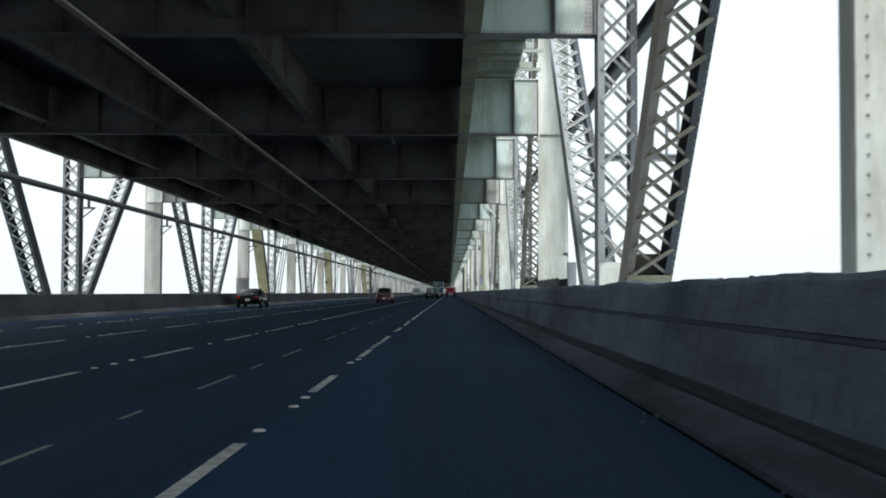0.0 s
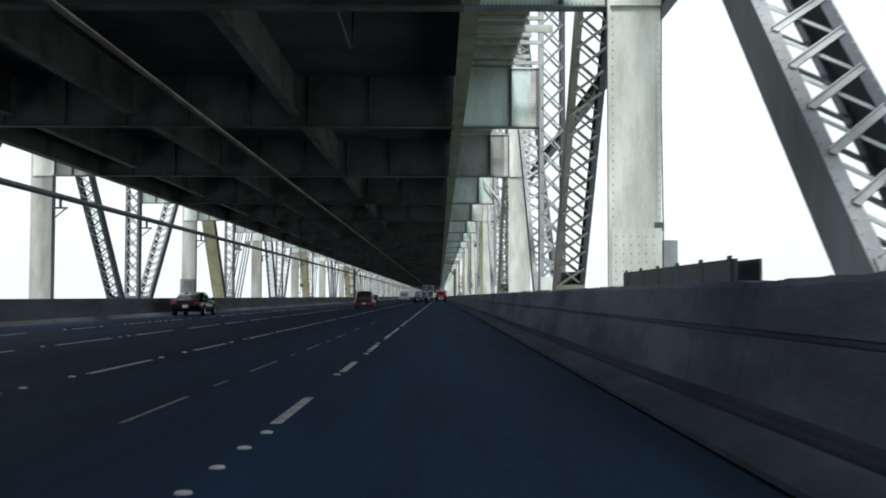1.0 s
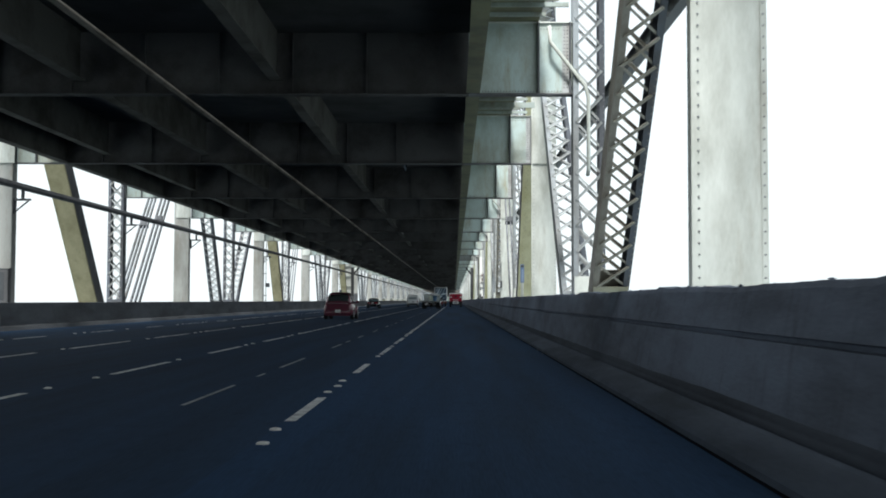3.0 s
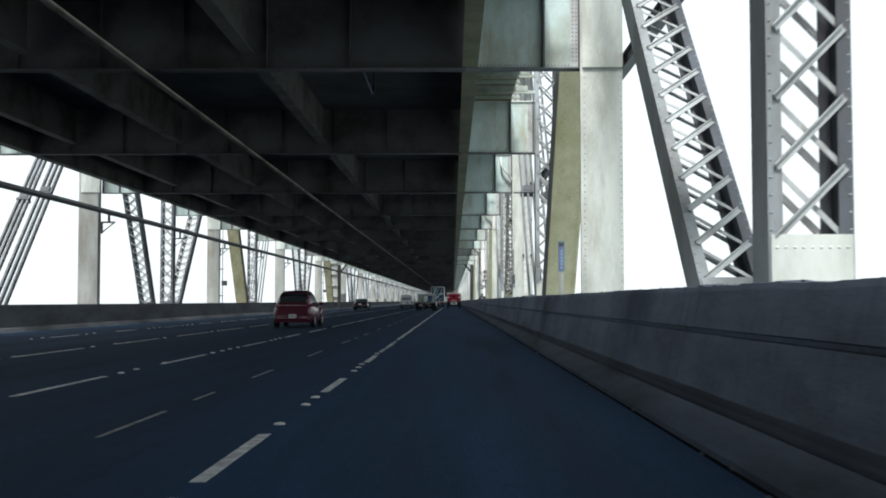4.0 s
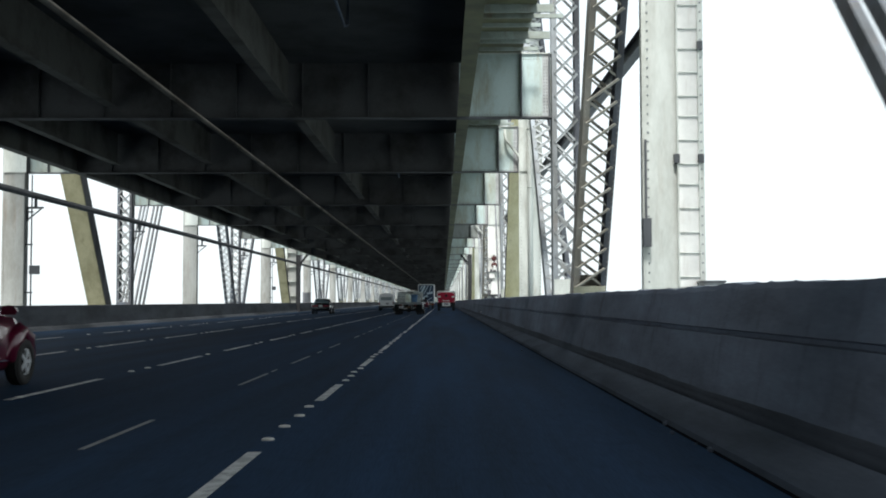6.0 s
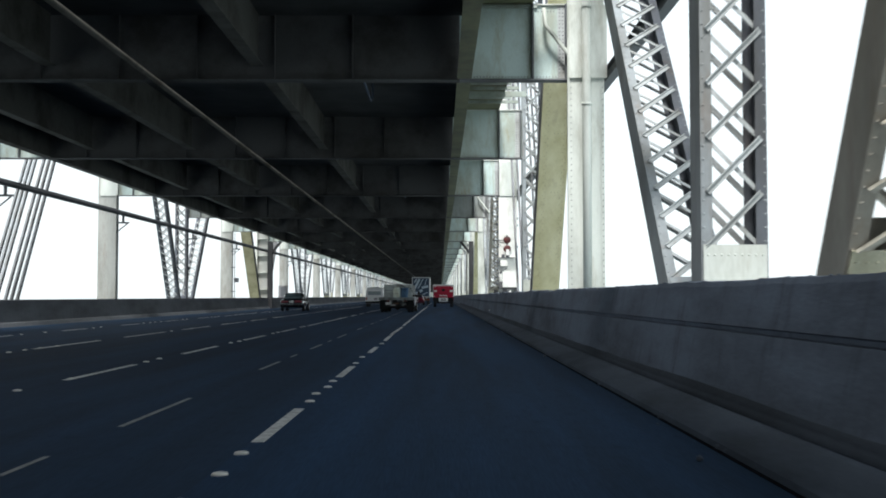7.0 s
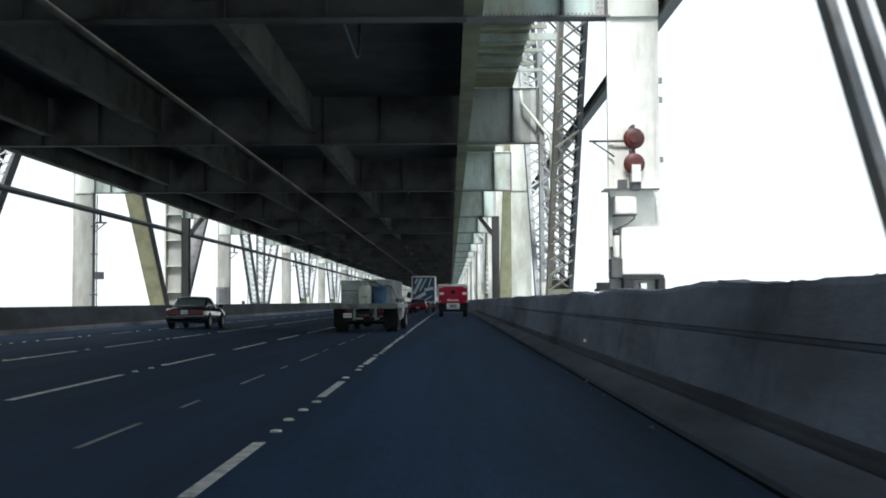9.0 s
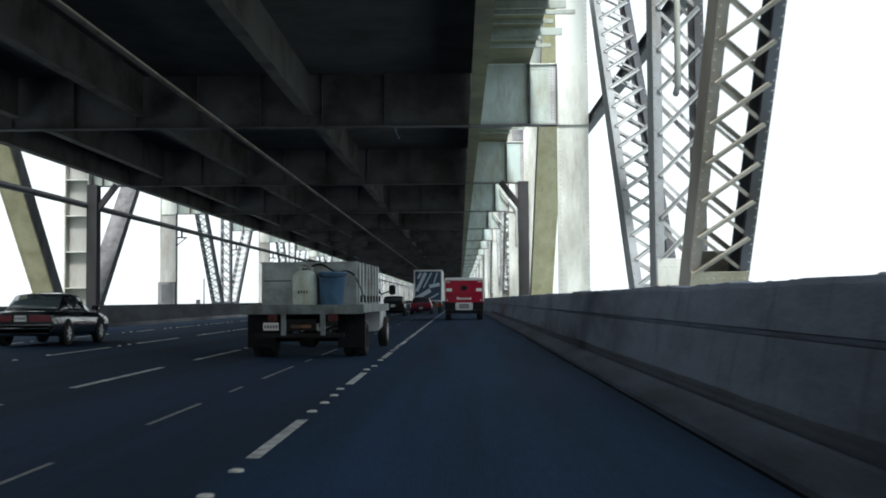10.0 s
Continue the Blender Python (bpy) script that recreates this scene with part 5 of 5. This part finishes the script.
# box of cables and planks on the barrier by the first tall post
dbx = tagged(new("cable_trough"), "dark grey steel trough lying along the barrier", "trough")
dbx.location = (2.70, 25.2, 1.28)
for x in (-0.08, 0.14):
    part("side_plate", boxes((x - 0.012, x + 0.012, 0.0, 6.0, 0.0, 0.22)), DARKSTEEL, dbx)
part("floor_plate", boxes((-0.08, 0.14, 0.0, 6.0, 0.0, 0.02)), DARKSTEEL, dbx)
for i in range(6):
    part("bracket", boxes((-0.11, -0.092, 0.1 + i * 1.1, 0.22 + i * 1.1, 0.0, 0.25)), DARKSTEEL, dbx)
tin = tagged(new("junction_box"), "grey upright electrical box beside a truss post", "box")
tin.location = (XR + WP + 0.172, py(2) + 0.14, 1.2)
part("case", boxes((-0.17, 0.17, -0.15, 0.15, -0.4, 0.95)), STEEL, tin)

# riveted foot plate on that post
yf = post_front(2)
ft = tagged(new("foot_plate"), "riveted splice plate at the foot of a post", "plate")
part("plate", boxes((XR - 0.015, XR + WP + 0.015, yf - 0.035, yf - 0.012, 0.3, 2.35)), PALE, ft)
bm = bmesh.new()
rivet_rows(bm, [XR + 0.06 + 0.132 * i for i in range(6)], yf - 0.036, 1.3, 2.3, 0.15)
tagged(part("rivets", bm, POSTGREY, ft), kind="stuff")

# drain elbows from the floor beams to the posts
for k in (5, 8, 10, 13, 16, 17):
    e = tagged(new("drain_elbow"), "pale drain pipe slanting from a floor beam to a post", "pipe", "drain elbows")
    bm = bmesh.new()
    tube(bm, [(XR - 0.60, py(k) - 0.30, ZS + 0.10), (XR - 0.57, py(k) - 0.30, ZS - 0.30), (XR + 0.28, py(k) - 0.30, ZF + 0.20), (XR + 0.37, py(k) - 0.28, ZF - 0.10), (XR + 0.37, py(k) - 0.26, ZF - 1.9), (XR + 0.37, py(k) - 0.08, ZF - 2.0)], 0.05, 10)
    part("pipe_run", bm, PALE, e)

# conduit stubs under the deck
for k in range(0, 22, 2):
    e = tagged(new("conduit"), "short thin conduit slung under the deck slab", "conduit", "deck conduits")
    bm = bmesh.new()
    tube(bm, [(-2.05, py(k) + 0.02, 6.62), (-2.05, py(k) + 4.5, 6.60), (-2.05, py(k) + 5.2, 6.8), (-2.05, py(k) + 5.3, ZS + 0.02)], 0.03, 8)
    part("pipe_run", bm, CONCRETE, e)

# dark pier columns with a brace at the fifteenth panel point
for side, cx in ((0, CXR), (1, 2 * XC - CXR)):
    s, off = (-1, 0.55) if side == 0 else (1, 1.02)
    pc = tagged(new("pier_column"), "dark steel pier column beside the truss", "column", "pier columns")
    part("shaft", boxes((cx + s * off - 0.22, cx + s * off + 0.22, py(15) - 0.9, py(15) - 0.35, 0.0, ZF)), SOOTY, pc)
    bm = bmesh.new()
    bar(bm, (cx + s * off, py(15) - 0.6, 5.0), (cx + s * (off + 0.98), py(15) - 0.6, ZF), 0.2, 0.24)
    part("knee_brace", bm, SOOTY, pc)
    if side == 0:
        continue
    ch = tagged(new("pier_post"), "pale grey open channel post with shelf-like diaphragms", "column", "pier posts")
    part("web", boxes((cx + s * 0.30 - 0.5, cx + s * 0.30 + 0.5, py(15) - 0.34, py(15) - 0.31, 0.0, 9.0)), POSTGREY, ch)
    for x in (cx + s * 0.30 - 0.5, cx + s * 0.30 + 0.5):
        part("flange", boxes((x - 0.02, x + 0.02, py(15) - 0.72, py(15) - 0.31, 0.0, 9.0)), POSTGREY, ch)
    for i in range(5):
        part("diaphragm", boxes((cx + s * 0.30 - 0.48, cx + s * 0.30 + 0.48, py(15) - 0.70, py(15) - 0.345, 1.75 + 1.58 * i, 1.79 + 1.58 * i)), PALE, ch)

# longitudinal struts on the outer faces of the trusses
for side in (0,):
    for k in range(NEAR_K, 24):
        x0 = XR + WP + 0.02 if side == 0 else 2 * XC - XR - W - 0.22
        e = tagged(new("side_strut"), "dark steel strut along the outer face of the truss", "strut", "side struts")
        part("strut_web", boxes((x0 + 0.09, x0 + 0.11, py(k) + 0.02, py(k + 1), 6.26, 6.56)), DARKSTEEL, e)
        part("strut_flange", boxes((x0, x0 + 0.20, py(k) + 0.02, py(k + 1), 6.24, 6.26)), DARKSTEEL, e)
        part("strut_flange", boxes((x0, x0 + 0.20, py(k) + 0.02, py(k + 1), 6.56, 6.58)), DARKSTEEL, e)

# reflectors on the barrier face and pebbles in the gutter
rnd = random.Random(9)
for z, r in ((0.42, 0.024),):
    e = tagged(new("barrier_reflector"), "small pale reflector on the barrier face", "reflector", "barrier reflectors")
    part("lens", boxes((2.36, 2.46, 172.5, 172.5 + 2 * r, z, z + 2 * r)), CERAMIC, e)
bm = bmesh.new()
for i in range(160):
    y, x, r = rnd.uniform(-5, 240), 1.96 + rnd.gauss(0, 0.10), rnd.uniform(0.008, 0.028)
    bmesh.ops.create_icosphere(bm, subdivisions=1, radius=r, matrix=pose(x, y, r * 0.6 + 0.004))
tagged(obj("gutter_grit", bm, CONCRETE), "loose grit and pebbles along the gutter", "grit", kind="stuff")

# conduits with brackets and a switch box beside two posts of the far truss
for k in (10, 14):
    e = tagged(new("conduit_riser"), "thin dark conduit with brackets and a switch box beside a post", "conduit", "conduit risers")
    e.location = (2 * XC - XR + 0.22, py(k) - 0.1, 0)
    bm = bmesh.new()
    tube(bm, [(0, 0, 1.0), (0, 0, 6.2)], 0.03, 8)
    part("pipe_run", bm, DARKSTEEL, e)
    part("switch_box", boxes((-0.05, 0.32, -0.08, 0.08, 2.25, 2.6)), DARKSTEEL, e)
    for z in (1.5, 3.4, 4.7):
        part("bracket", boxes((-0.3, 0.06, -0.04, 0.04, z, z + 0.06)), DARKSTEEL, e)

# arm with two uprights that juts out from a lattice post
e = tagged(new("bracket_arm"), "grey steel arm with two uprights jutting from a post", "bracket")
e.location = (XR + 0.1, py(1) + 0.03, 3.84)
part("upper_angle", boxes((0, 1.62, -0.06, 0.06, 0.04, 0.08)), STEEL, e)
part("web", boxes((0, 1.62, -0.01, 0.01, -0.07, 0.04)), STEEL, e)
for x in (1.02, 1.30, 1.53):
    part("upright", boxes((x - 0.025, x + 0.025, -0.03, 0.03, 0.08, 0.95 if x > 1.1 else 0.5)), STEEL, e)
part("crosspiece", boxes((1.28, 1.58, -0.02, 0.02, 0.52, 0.56)), STEEL, e)

# dark cabinets at the feet of two posts of the far truss, and a thin post on the parapet
for k in (6, 16):
    e = tagged(new("foot_cabinet"), "dark grimy steel cabinet at the foot of a truss post", "cabinet", "foot cabinets")
    e.location = (2 * XC - XR - W / 2, post_front(k) - 0.17, 1.0)
    bm = boxes((-0.55, 0.45, -0.15, 0.15, -0.3, 1.25))
    bmesh.ops.bevel(bm, geom=bm.edges[:], offset=0.015, segments=1, affect="EDGES")
    part("case", bm, GRIME, e)
    part("lid", boxes((-0.57, 0.47, -0.17, 0.17, 1.25, 1.29)), GRIME, e)
    part("door", boxes((-0.34, 0.30, -0.165, -0.15, 0.1, 1.15)), DARKSTEEL, e)
e = tagged(new("marker_post"), "thin dark post with a small block on the far parapet", "post")
e.location = (-16.32, 241.0, 1.02)
part("post", boxes((-0.03, 0.03, -0.03, 0.03, 0, 1.6)), DARKSTEEL, e)
part("block", boxes((-0.5, -0.25, -0.06, 0.06, 0, 0.25)), DARKSTEEL, e)

# crumbs of concrete and dirt along the top of the parapet
bm = bmesh.new()
for i in range(320):
    y, r = rnd.uniform(-5, 250), rnd.uniform(0.006, 0.022)
    m = pose(rnd.uniform(2.6, 2.78), y, 1.30 + 0.05 * noise.noise((0, y * 0.35, 0)), 0, 0, rnd.uniform(0, 180)) @ Matrix.Diagonal((1, rnd.uniform(0.8, 3.0), rnd.uniform(0.5, 1.0), 1))
    bmesh.ops.create_icosphere(bm, subdivisions=1, radius=r, matrix=m)
tagged(obj("ledge_rubble", bm, KERB), "crumbs of concrete and dirt on the parapet top", "rubble", kind="stuff")

# thin cable with a small box down the outer edge of a post
e = tagged(new("post_cable"), "thin dark cable with a small box beside a post", "cable")
e.location = (XR + WP + 0.035, py(2) - 0.2, 0)
bm = bmesh.new()
tube(bm, [(0, 0, 1.2), (0.015, 0, 2.3), (-0.01, 0, 4.5), (0.01, 0, 7.0), (0, 0, 12.0)], 0.012, 6)
part("cable_run", bm, DARKSTEEL, e)
part("cable_box", boxes((-0.14, 0.02, -0.05, 0.05, 2.3, 2.45)), DARKSTEEL, e)
